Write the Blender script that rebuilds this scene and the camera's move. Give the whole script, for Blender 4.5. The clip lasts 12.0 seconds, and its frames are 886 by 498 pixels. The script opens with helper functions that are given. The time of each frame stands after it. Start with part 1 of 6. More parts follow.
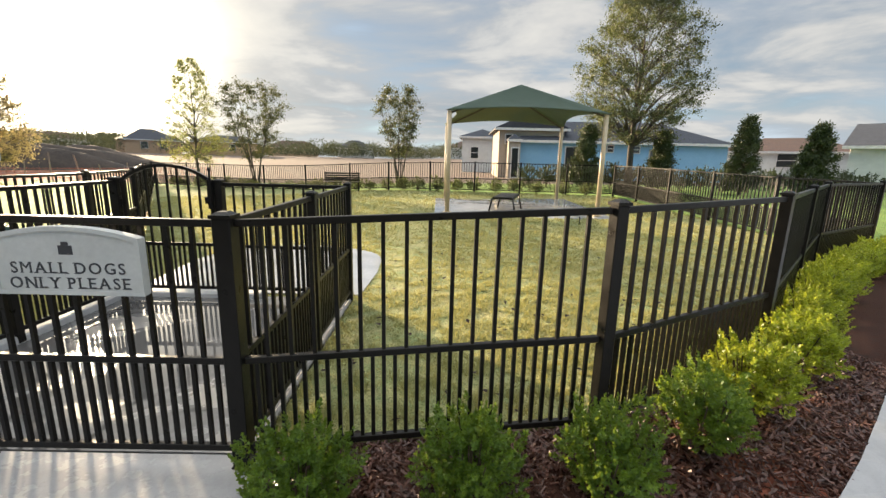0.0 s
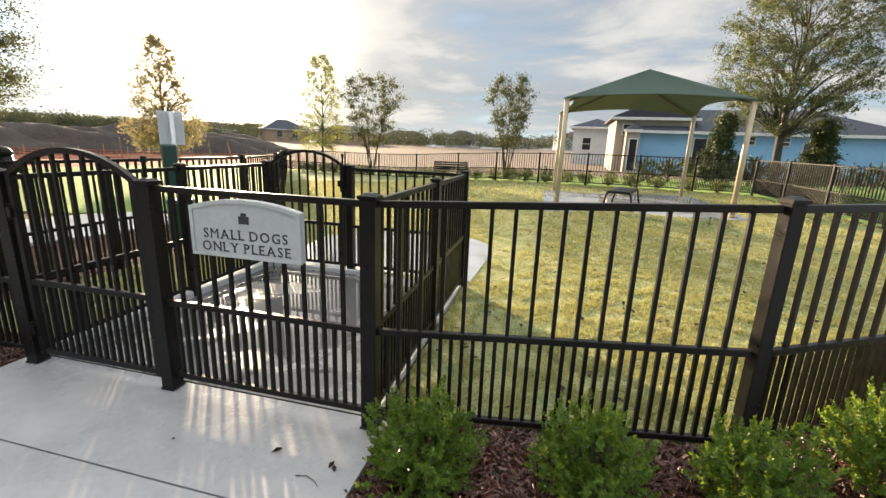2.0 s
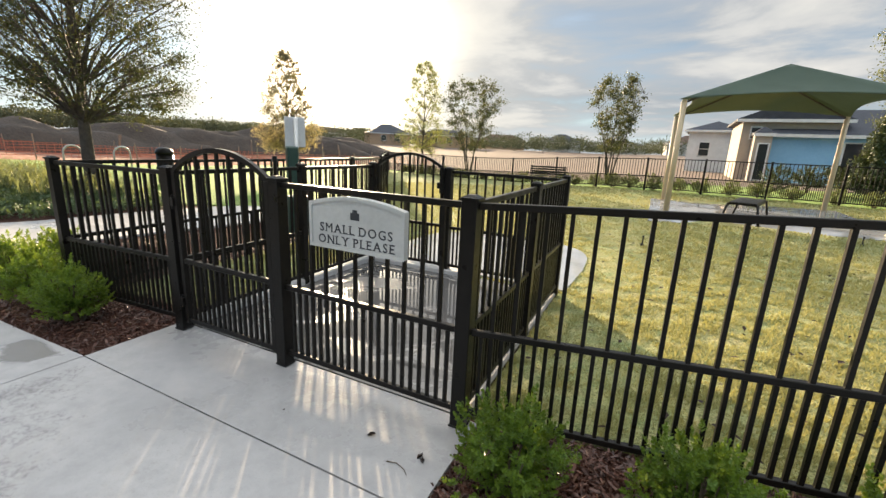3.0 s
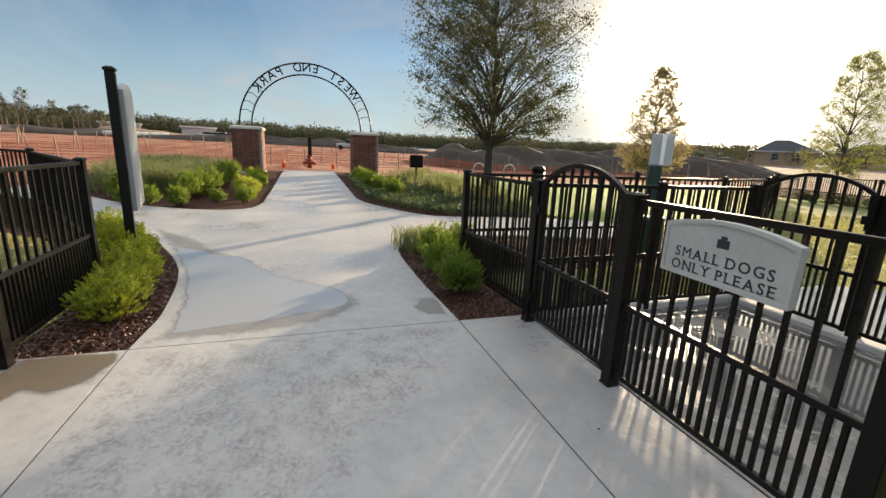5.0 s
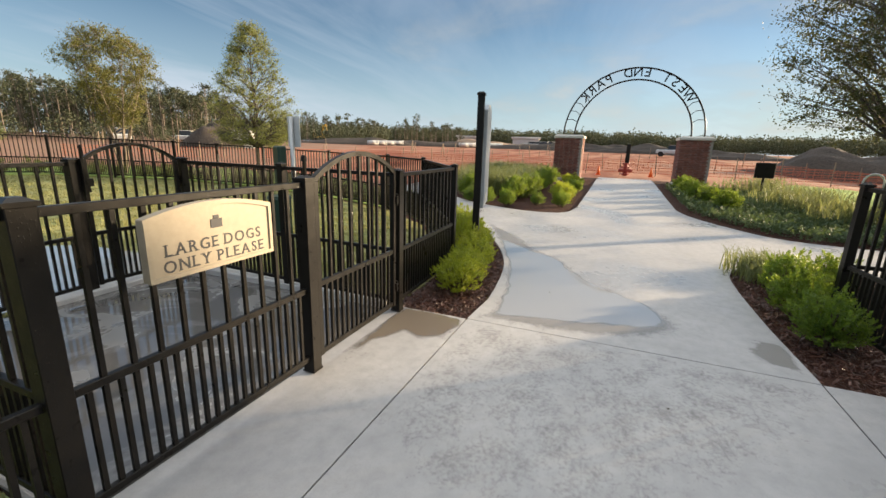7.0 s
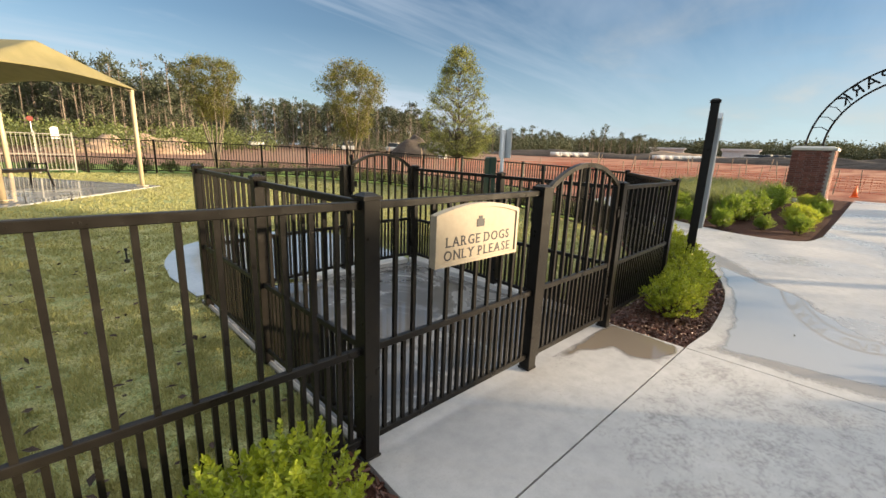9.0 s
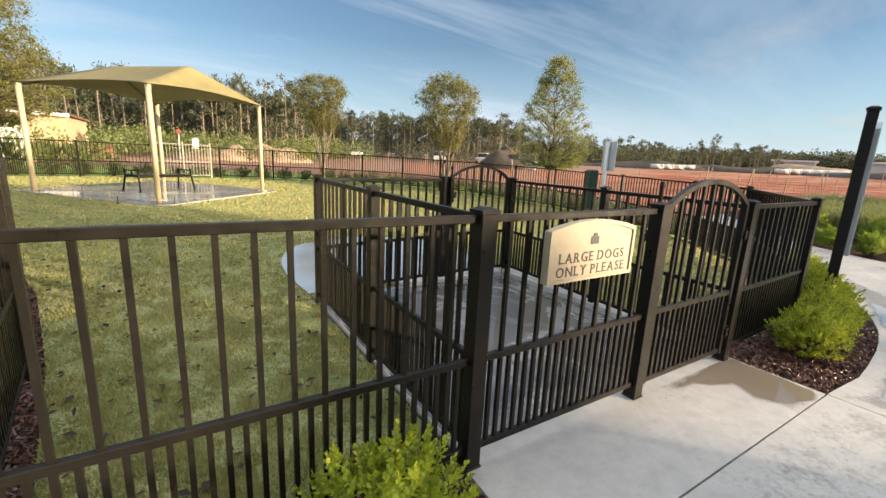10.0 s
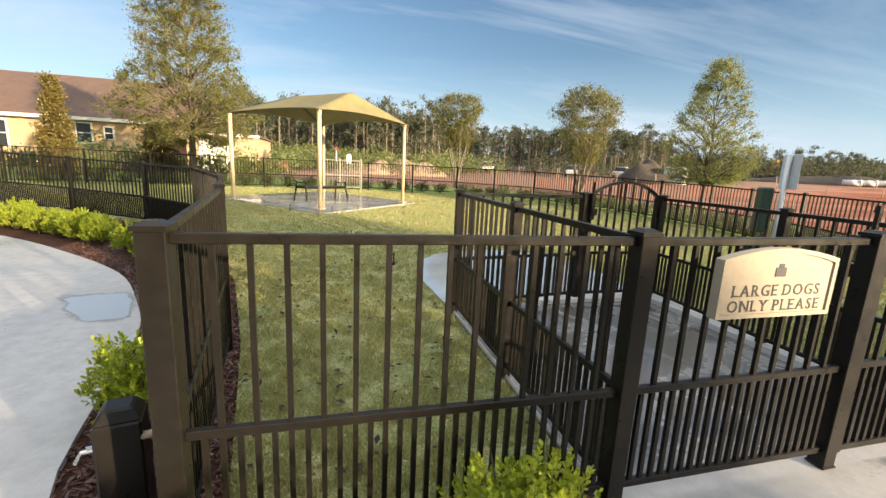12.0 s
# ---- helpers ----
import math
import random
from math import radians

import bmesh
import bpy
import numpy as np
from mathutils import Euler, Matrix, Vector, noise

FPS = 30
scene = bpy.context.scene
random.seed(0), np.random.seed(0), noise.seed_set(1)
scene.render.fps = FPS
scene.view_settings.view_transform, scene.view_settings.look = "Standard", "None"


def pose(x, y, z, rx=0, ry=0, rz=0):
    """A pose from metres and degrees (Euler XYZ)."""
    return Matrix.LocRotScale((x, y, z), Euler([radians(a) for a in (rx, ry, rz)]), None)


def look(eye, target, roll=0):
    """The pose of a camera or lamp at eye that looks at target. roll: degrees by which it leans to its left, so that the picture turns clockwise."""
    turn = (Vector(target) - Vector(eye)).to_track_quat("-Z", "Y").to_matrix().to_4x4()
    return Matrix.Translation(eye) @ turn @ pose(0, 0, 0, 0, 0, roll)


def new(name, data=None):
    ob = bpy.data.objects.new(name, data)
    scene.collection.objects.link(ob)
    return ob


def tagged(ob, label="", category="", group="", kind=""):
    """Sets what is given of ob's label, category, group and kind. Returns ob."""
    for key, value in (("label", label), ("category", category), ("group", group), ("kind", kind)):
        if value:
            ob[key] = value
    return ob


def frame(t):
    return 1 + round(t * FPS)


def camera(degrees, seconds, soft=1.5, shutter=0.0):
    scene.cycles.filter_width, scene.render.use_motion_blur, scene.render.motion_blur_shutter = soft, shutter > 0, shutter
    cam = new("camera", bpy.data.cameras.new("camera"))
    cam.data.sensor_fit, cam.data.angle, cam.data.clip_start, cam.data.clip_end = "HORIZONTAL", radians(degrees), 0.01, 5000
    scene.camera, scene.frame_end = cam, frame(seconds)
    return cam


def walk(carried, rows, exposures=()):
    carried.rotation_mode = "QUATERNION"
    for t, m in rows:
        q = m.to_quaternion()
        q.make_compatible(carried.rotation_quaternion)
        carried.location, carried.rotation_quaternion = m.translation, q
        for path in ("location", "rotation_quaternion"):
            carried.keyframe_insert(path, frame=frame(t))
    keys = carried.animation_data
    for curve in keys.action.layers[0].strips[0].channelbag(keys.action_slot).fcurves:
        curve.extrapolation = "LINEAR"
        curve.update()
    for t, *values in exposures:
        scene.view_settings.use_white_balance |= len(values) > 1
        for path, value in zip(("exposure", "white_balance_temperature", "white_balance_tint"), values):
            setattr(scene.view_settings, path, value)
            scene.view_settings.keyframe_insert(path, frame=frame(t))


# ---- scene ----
cam = camera(93.4, 12.0)
PATH = [
    (0, (-0.171, -1.325, 1.52), (-0.149, 0.632, 1.106), 1.4),
    (0.5, (-0.204, -1.304, 1.512), (-0.278, 0.647, 1.08), 1.7),
    (1, (-0.237, -1.31, 1.506), (-0.429, 0.629, 1.056), 1.7),
    (1.5, (-0.274, -1.329, 1.503), (-0.58, 0.592, 1.04), 1.9),
    (2, (-0.316, -1.348, 1.5), (-0.759, 0.545, 1.029), 2.2),
    (2.5, (-0.354, -1.369, 1.494), (-0.97, 0.474, 1.022), 2.4),
    (4.5, (-0.351, -1.355, 1.492), (-2.011, -0.341, 1.029), 2.8),
    (5, (-0.393, -1.371, 1.467), (-2.241, -0.756, 1.012), 2.5),
    (5.5, (-0.406, -1.426, 1.468), (-2.342, -1.215, 1.013), 2.2),
    (6, (-0.409, -1.454, 1.465), (-2.349, -1.619, 1.007), 1.9),
    (6.5, (-0.405, -1.495, 1.462), (-2.29, -1.975, 0.998), 1.6),
    (7, (-0.383, -1.533, 1.466), (-2.185, -2.261, 0.992), 1.7),
    (9, (-0.077, -1.765, 1.453), (-1.438, -3.16, 1.003), 2.2),
    (9.5, (-0.021, -1.811, 1.46), (-1.231, -3.342, 1.024), 2.4),
    (10, (0.037, -1.836, 1.468), (-1.014, -3.485, 1.047), 2.7),
    (10.5, (0.08, -1.858, 1.474), (-0.811, -3.601, 1.062), 2.8),
    (11, (0.11, -1.868, 1.478), (-0.632, -3.681, 1.076), 2.9),
    (11.5, (0.131, -1.865, 1.48), (-0.483, -3.727, 1.085), 2.8),
    (12, (0.145, -1.856, 1.482), (-0.367, -3.751, 1.096), 2.7),
]
walk(cam, [(t, look(eye, target, roll)) for t, eye, target, roll in PATH],
     [(0, 1.57), (2.5, 1.68), (4.5, 1.1), (5.5, 1.05), (7, 1.2), (9, 1.3), (10.5, 1.5), (12, 1.52)])
import functools
from mathutils.geometry import delaunay_2d_cdt

# ---- world, sun, exposure ----
SUN_AZ, SUN_EL = 131.0, 10.8
SUN_DIR = Vector((math.cos(radians(SUN_AZ)) * math.cos(radians(SUN_EL)), math.sin(radians(SUN_AZ)) * math.cos(radians(SUN_EL)), math.sin(radians(SUN_EL))))


def nd(nt, kind, links=None, **props):
    """A node with its properties and inputs set; inputs named in links take a value or another node's socket."""
    n = nt.nodes.new(kind)
    for key, value in props.items():
        setattr(n, key, value)
    for key, value in (links or {}).items():
        sock = n.inputs[key]
        if isinstance(value, bpy.types.NodeSocket):
            nt.links.new(value, sock)
        else:
            sock.default_value = value
    return n


def ramp(nt, fac, stops, interp="LINEAR"):
    n = nt.nodes.new("ShaderNodeValToRGB")
    n.color_ramp.interpolation = interp
    while len(n.color_ramp.elements) < len(stops):
        n.color_ramp.elements.new(0.5)
    for e, (p, c) in zip(n.color_ramp.elements, stops):
        e.position = p
        e.color = (c, c, c, 1) if isinstance(c, (int, float)) else (*c, 1)
    nt.links.new(fac, n.inputs["Fac"])
    return n.outputs["Color"]


def math_node(nt, op, a, b=0.0, clamp=False):
    return nd(nt, "ShaderNodeMath", {0: a, 1: b}, operation=op, use_clamp=clamp).outputs[0]


def mixc(nt, fac, a, b, blend="MIX"):
    n = nt.nodes.new("ShaderNodeMix")
    n.data_type, n.blend_type = "RGBA", blend
    for sock, v in ((n.inputs[0], fac), (n.inputs[6], a), (n.inputs[7], b)):
        if isinstance(v, bpy.types.NodeSocket):
            nt.links.new(v, sock)
        else:
            sock.default_value = v if isinstance(v, (int, float)) else (*v, 1)
    return n.outputs[2]


def make_world():
    w = bpy.data.worlds.new("sky")
    scene.world = w
    w.use_nodes = True
    nt = w.node_tree
    nt.nodes.clear()
    sky = nd(nt, "ShaderNodeTexSky", sky_type="NISHITA", sun_disc=False, sun_elevation=radians(SUN_EL), sun_rotation=radians(90 - SUN_AZ), altitude=10.0, air_density=1.0, dust_density=0.15, ozone_density=1.5)
    base = nd(nt, "ShaderNodeBackground", {"Color": mixc(nt, 1.0, sky.outputs[0], (0.91, 1.0, 1.11), "MULTIPLY"), "Strength": 0.056})
    co = nd(nt, "ShaderNodeTexCoord").outputs["Generated"]
    sep = nd(nt, "ShaderNodeSeparateXYZ", {0: co})
    # cloud sheet, seen in perspective
    zz = math_node(nt, "MAXIMUM", math_node(nt, "ADD", sep.outputs[2], 0.15), 0.05)
    px = math_node(nt, "DIVIDE", sep.outputs[0], zz)
    py = math_node(nt, "DIVIDE", sep.outputs[1], zz)
    pv = nd(nt, "ShaderNodeCombineXYZ", {0: px, 1: py, 2: 0.0}).outputs[0]
    pv2 = nd(nt, "ShaderNodeMapping", {"Vector": pv, "Rotation": (0, 0, 0.6), "Scale": (0.9, 1.1, 1)}).outputs[0]
    n1 = nd(nt, "ShaderNodeTexNoise", {"Vector": pv2, "Scale": 1.1, "Detail": 8.0, "Roughness": 0.56, "Distortion": 0.3}).outputs["Fac"]
    n2 = nd(nt, "ShaderNodeTexNoise", {"Vector": pv2, "Scale": 0.28, "Detail": 2.0}).outputs["Fac"]
    # the cloud bank lies to the north
    bank = nd(nt, "ShaderNodeVectorMath", {0: co, 1: (0.12, 0.98, 0.0)}, operation="DOT_PRODUCT").outputs["Value"]
    cover = math_node(nt, "ADD", math_node(nt, "MULTIPLY", n1, 0.75), math_node(nt, "MULTIPLY", n2, 0.45))
    cover = math_node(nt, "ADD", cover, math_node(nt, "MULTIPLY", bank, 0.25))
    # unseen added cloud closes the sheet overhead and fills the ground with light
    cover = math_node(nt, "ADD", cover, ramp(nt, sep.outputs[2], [(0.45, 0.0), (0.75, 0.35)]))
    mask = ramp(nt, cover, [(0.52, 0.0), (0.63, 0.22), (0.71, 0.5), (0.85, 0.95)])
    # high thin streaks
    pv3 = nd(nt, "ShaderNodeMapping", {"Vector": pv, "Rotation": (0, 0, -0.12), "Scale": (0.30, 1.0, 1)}).outputs[0]
    n3 = nd(nt, "ShaderNodeTexNoise", {"Vector": pv3, "Scale": 0.9, "Detail": 6.0, "Roughness": 0.6, "Distortion": 0.6}).outputs["Fac"]
    streak = math_node(nt, "MULTIPLY", ramp(nt, n3, [(0.43, 0.0), (0.55, 0.36), (0.70, 0.85)]), ramp(nt, math_node(nt, "ABSOLUTE", sep.outputs[1]), [(0.25, 0.3), (0.75, 1.0)]))
    dot = nd(nt, "ShaderNodeVectorMath", {0: co, 1: tuple(SUN_DIR)}, operation="DOT_PRODUCT").outputs["Value"]
    dot = math_node(nt, "MAXIMUM", dot, 0.0)
    near = math_node(nt, "POWER", dot, 14.0)
    lit = ramp(nt, n1, [(0.40, (0.40, 0.44, 0.48)), (0.49, (0.58, 0.61, 0.64)), (0.57, (0.86, 0.85, 0.82)), (0.68, (1.06, 1.02, 0.94))])
    cloud = mixc(nt, math_node(nt, "MULTIPLY", near, 0.75), lit, (1.10, 1.02, 0.88))
    # cloud brightened towards the zenith, out of view, as fill for the ground
    high = math_node(nt, "ADD", 0.27, math_node(nt, "MULTIPLY", ramp(nt, sep.outputs[2], [(0.42, 0.0), (0.85, 1.0)]), 0.8))
    clouds = nd(nt, "ShaderNodeBackground", {"Color": cloud, "Strength": high})
    hazy = nd(nt, "ShaderNodeBackground", {"Color": (0.54, 0.69, 0.86, 1), "Strength": 0.44})
    low = nd(nt, "ShaderNodeMixShader", {0: ramp(nt, sep.outputs[2], [(0.0, 0.82), (0.10, 0.38), (0.24, 0.0)]), 1: base.outputs[0], 2: hazy.outputs[0]})
    thin = nd(nt, "ShaderNodeBackground", {"Color": (0.74, 0.83, 0.95, 1), "Strength": 0.38})
    veiled = nd(nt, "ShaderNodeMixShader", {0: streak, 1: low.outputs[0], 2: thin.outputs[0]})
    mixed = nd(nt, "ShaderNodeMixShader", {0: mask, 1: veiled.outputs[0], 2: clouds.outputs[0]})
    # light scattered round the veiled sun
    halo = math_node(nt, "ADD", math_node(nt, "MULTIPLY", math_node(nt, "POWER", dot, 90.0), 0.75), math_node(nt, "MULTIPLY", math_node(nt, "POWER", dot, 14.0), 0.05))
    halo = math_node(nt, "ADD", halo, math_node(nt, "MULTIPLY", math_node(nt, "POWER", dot, 120.0), 6.0))
    glow = nd(nt, "ShaderNodeBackground", {"Color": (1.0, 0.86, 0.62, 1), "Strength": halo})
    both = nd(nt, "ShaderNodeAddShader", {0: mixed.outputs[0], 1: glow.outputs[0]})
    nd(nt, "ShaderNodeOutputWorld", {"Surface": both.outputs[0]})


make_world()
sun = new("sun", bpy.data.lights.new("sun", "SUN"))
sun.data.energy, sun.data.angle, sun.data.color = 5.5, radians(0.9), (1.0, 0.765, 0.49)
sun.matrix_world = look((0, 0, 30), tuple(Vector((0, 0, 30)) - SUN_DIR))


# ---- materials ----
def material(name, build, **settings):
    m = bpy.data.materials.new(name)
    m.use_nodes = True
    nt = m.node_tree
    nt.nodes.clear()
    out = nd(nt, "ShaderNodeOutputMaterial")
    bsdf = nd(nt, "ShaderNodeBsdfPrincipled")
    for key, value in settings.items():
        bsdf.inputs[key.replace("_", " ")].default_value = value
    nt.links.new(bsdf.outputs[0], out.inputs[0])
    build(nt, bsdf, out)
    return m


def objco(nt):
    return nd(nt, "ShaderNodeTexCoord").outputs["Object"]


def worldco(nt):
    return nd(nt, "ShaderNodeNewGeometry").outputs["Position"]


def noise_f(nt, vec, scale, detail=4.0, rough=0.55, distort=0.0):
    return nd(nt, "ShaderNodeTexNoise", {"Vector": vec, "Scale": scale, "Detail": detail, "Roughness": rough, "Distortion": distort}).outputs["Fac"]


def bump(nt, bsdf, height, strength, dist=0.01):
    b = nd(nt, "ShaderNodeBump", {"Height": height, "Strength": strength, "Distance": dist})
    nt.links.new(b.outputs[0], bsdf.inputs["Normal"])


def two_tone(name, dark, light, scale=6.0, fine=60.0, rough=(0.6, 0.85), relief=0.3, dist=0.004, metallic=0.0, world=False, spec=0.5):
    """A surface that varies between two colours at a coarse and a fine scale."""
    def build(nt, bsdf, out):
        v = worldco(nt) if world else objco(nt)
        a, b = noise_f(nt, v, scale, 5), noise_f(nt, v, fine, 3)
        f = math_node(nt, "ADD", math_node(nt, "MULTIPLY", a, 0.65), math_node(nt, "MULTIPLY", b, 0.35))
        f = ramp(nt, f, [(0.32, 0.0), (0.68, 1.0)])
        nt.links.new(mixc(nt, f, dark, light), bsdf.inputs["Base Color"])
        nt.links.new(ramp(nt, a, [(0.3, rough[0]), (0.7, rough[1])]), bsdf.inputs["Roughness"])
        bump(nt, bsdf, b, relief, dist)
    return material(name, build, Metallic=metallic, Specular_IOR_Level=spec)


def concrete_build(nt, bsdf, out):
    v = worldco(nt)
    a = noise_f(nt, v, 1.1, 6, 0.6, 0.4)
    b = noise_f(nt, v, 9.0, 6, 0.65)
    c = noise_f(nt, v, 130.0, 2)
    col = mixc(nt, ramp(nt, a, [(0.3, 0.0), (0.7, 1.0)]), (0.370, 0.362, 0.360), (0.446, 0.436, 0.430))
    col = mixc(nt, ramp(nt, b, [(0.40, 0.0), (0.72, 0.62)]), col, (0.285, 0.282, 0.282))
    blot = noise_f(nt, v, 26.0, 5, 0.7)
    col = mixc(nt, math_node(nt, "MULTIPLY", ramp(nt, blot, [(0.56, 0.0), (0.66, 0.32)]), ramp(nt, a, [(0.45, 0.0), (0.6, 1.0)])), col, (0.24, 0.215, 0.19))
    col = mixc(nt, ramp(nt, c, [(0.55, 0.0), (0.75, 0.35)]), col, (0.25, 0.24, 0.23))
    # damp patches left by the rain and the hose
    w = noise_f(nt, v, 0.42, 3, 0.5, 0.6)
    wet = ramp(nt, w, [(0.44, 0.0), (0.60, 1.0)])
    col = mixc(nt, math_node(nt, "MULTIPLY", wet, 0.22), col, (0.20, 0.20, 0.20))
    nt.links.new(col, bsdf.inputs["Base Color"])
    rough = math_node(nt, "SUBTRACT", ramp(nt, b, [(0.3, 0.55), (0.7, 0.75)]), math_node(nt, "MULTIPLY", wet, 0.40))
    nt.links.new(rough, bsdf.inputs["Roughness"])
    brush = nd(nt, "ShaderNodeTexNoise", {"Vector": nd(nt, "ShaderNodeMapping", {"Vector": v, "Scale": (6, 320, 1)}).outputs[0], "Scale": 1.0, "Detail": 2.0}).outputs["Fac"]
    hgt = math_node(nt, "ADD", math_node(nt, "MULTIPLY", c, 0.5), math_node(nt, "MULTIPLY", brush, 0.5))
    bump(nt, bsdf, hgt, 0.22, 0.003)


def wet_build(nt, bsdf, out):
    """Still rain water with islands where the concrete is drying."""
    v = worldco(nt)
    a = noise_f(nt, v, 1.5, 5, 0.6, 0.7)
    b = noise_f(nt, v, 34.0, 3)
    dry = ramp(nt, a, [(0.54, 0.0), (0.58, 1.0)])
    rim = ramp(nt, a, [(0.50, 0.0), (0.54, 1.0)])
    col = mixc(nt, rim, (0.115, 0.11, 0.105), (0.155, 0.15, 0.144))
    col = mixc(nt, dry, col, (0.19, 0.184, 0.176))
    nt.links.new(col, bsdf.inputs["Base Color"])
    nt.links.new(ramp(nt, dry, [(0.0, 0.012), (1.0, 0.30)]), bsdf.inputs["Roughness"])
    swell = noise_f(nt, v, 7.0, 2)
    bump(nt, bsdf, math_node(nt, "ADD", math_node(nt, "MULTIPLY", math_node(nt, "MULTIPLY", b, dry), 0.6), math_node(nt, "MULTIPLY", swell, 0.5)), 0.05, 0.004)


def metal_build(nt, bsdf, out):
    v = worldco(nt)
    a = noise_f(nt, v, 14.0, 4)
    d = nd(nt, "ShaderNodeTexVoronoi", {"Vector": v, "Scale": 90.0}).outputs["Distance"]
    drop = ramp(nt, d, [(0.08, 1.0), (0.24, 0.0)])
    nt.links.new(mixc(nt, a, (0.0066, 0.006, 0.0054), (0.0145, 0.0127, 0.0107)), bsdf.inputs["Base Color"])
    nt.links.new(ramp(nt, a, [(0.3, 0.26), (0.7, 0.42)]), bsdf.inputs["Roughness"])
    bump(nt, bsdf, drop, 0.3, 0.002)


def leaf_material(name, dark, light, trans=(0.35, 0.45, 0.05), amount=0.45, rough=0.45):
    def build(nt, bsdf, out):
        g = nd(nt, "ShaderNodeNewGeometry")
        r = g.outputs["Random Per Island"]
        a = noise_f(nt, g.outputs["Position"], 1.6, 2)
        f = math_node(nt, "ADD", math_node(nt, "MULTIPLY", r, 0.6), math_node(nt, "MULTIPLY", a, 0.4))
        col = mixc(nt, f, dark, light)
        nt.links.new(col, bsdf.inputs["Base Color"])
        tr = nd(nt, "ShaderNodeBsdfTranslucent", {"Color": mixc(nt, f, tuple(0.6 * c for c in trans), trans)})
        mx = nd(nt, "ShaderNodeMixShader", {0: amount, 1: bsdf.outputs[0], 2: tr.outputs[0]})
        nt.links.new(mx.outputs[0], out.inputs[0])
    return material(name, build, Roughness=rough)


def grass_build(nt, bsdf, out, lush=(0.285, 0.355, 0.15), worn=(0.50, 0.44, 0.205)):
    v = worldco(nt)
    a = noise_f(nt, v, 0.55, 5, 0.6)
    b = noise_f(nt, v, 7.0, 5, 0.65)
    c = noise_f(nt, v, 62.0, 4, 0.75)
    f = math_node(nt, "ADD", math_node(nt, "MULTIPLY", a, 0.5), math_node(nt, "MULTIPLY", b, 0.5))
    col = mixc(nt, ramp(nt, f, [(0.38, 0.0), (0.62, 1.0)]), lush, worn)
    col = mixc(nt, ramp(nt, c, [(0.40, 0.65), (0.53, 0.0)]), col, (0.050, 0.062, 0.02))
    nt.links.new(col, bsdf.inputs["Base Color"])
    tuft = noise_f(nt, v, 19.0, 4, 0.6)
    hgt = math_node(nt, "ADD", math_node(nt, "MULTIPLY", c, 0.6), math_node(nt, "ADD", math_node(nt, "MULTIPLY", b, 0.8), tuft))
    bump(nt, bsdf, hgt, 0.9, 0.05)


def dirt_build(nt, bsdf, out):
    v = worldco(nt)
    a = noise_f(nt, v, 0.05, 5, 0.6, 0.3)
    b = noise_f(nt, nd(nt, "ShaderNodeMapping", {"Vector": v, "Scale": (0.09, 0.5, 0.3)}).outputs[0], 1.0, 5)
    c = noise_f(nt, v, 6.0, 4)
    col = mixc(nt, ramp(nt, b, [(0.40, 0.0), (0.60, 1.0)]), (0.20, 0.062, 0.036), (0.34, 0.165, 0.105))
    col = mixc(nt, ramp(nt, a, [(0.54, 0.0), (0.70, 0.8)]), col, (0.27, 0.215, 0.17))
    # the northern land is greyer than the red western part
    xyz = nd(nt, "ShaderNodeSeparateXYZ", {0: v})
    lie = math_node(nt, "ADD", math_node(nt, "ADD", xyz.outputs[1], math_node(nt, "MULTIPLY", xyz.outputs[0], 0.55)), math_node(nt, "MULTIPLY", a, 18.0))
    south = math_node(nt, "ADD", math_node(nt, "ADD", math_node(nt, "MULTIPLY", xyz.outputs[1], -1.0), math_node(nt, "MULTIPLY", xyz.outputs[0], 0.55)), math_node(nt, "MULTIPLY", a, 18.0))
    col = mixc(nt, ramp(nt, math_node(nt, "MULTIPLY", south, 0.02), [(0.30, 0.0), (0.62, 0.8)]), col, (0.24, 0.155, 0.11))
    col = mixc(nt, math_node(nt, "MULTIPLY", ramp(nt, math_node(nt, "MULTIPLY", lie, 0.02), [(0.30, 0.0), (0.55, 0.85)]), 1.0), col, (0.15, 0.13, 0.11))
    nt.links.new(col, bsdf.inputs["Base Color"])
    bump(nt, bsdf, c, 0.6, 0.05)


def brick_build(nt, bsdf, out):
    r = nd(nt, "ShaderNodeObjectInfo").outputs["Random"]
    a = noise_f(nt, worldco(nt), 45.0, 4)
    col = mixc(nt, r, (0.115, 0.042, 0.032), (0.26, 0.105, 0.075))
    col = mixc(nt, ramp(nt, a, [(0.4, 0.0), (0.75, 0.5)]), col, (0.07, 0.04, 0.035))
    nt.links.new(col, bsdf.inputs["Base Color"])
    bump(nt, bsdf, a, 0.4, 0.003)


def plain(name, color, rough=0.5, metallic=0.0, **kw):
    return two_tone(name, tuple(c * 0.86 for c in color), tuple(min(1, c * 1.1) for c in color), 3.0, 45.0, (max(0.02, rough - 0.08), min(1, rough + 0.1)), 0.12, 0.002, metallic, **kw)


M = {}
M["concrete"] = material("concrete", concrete_build)
M["wet_concrete"] = material("wet_concrete", wet_build, Specular_IOR_Level=1.0)
M["pad_concrete"] = two_tone("damp_pad_concrete", (0.30, 0.315, 0.33), (0.44, 0.45, 0.46), 1.6, 30, (0.01, 0.07), 0.006, 0.001, world=True, spec=1.0)
M["kerb"] = two_tone("kerb_concrete", (0.42, 0.41, 0.40), (0.56, 0.55, 0.53), 4, 80, (0.55, 0.8), 0.3, 0.003, world=True)
M["metal"] = material("black_metal", metal_build, Specular_IOR_Level=0.19)
M["grass"] = material("lawn", grass_build, Roughness=0.85, Specular_IOR_Level=0.2)
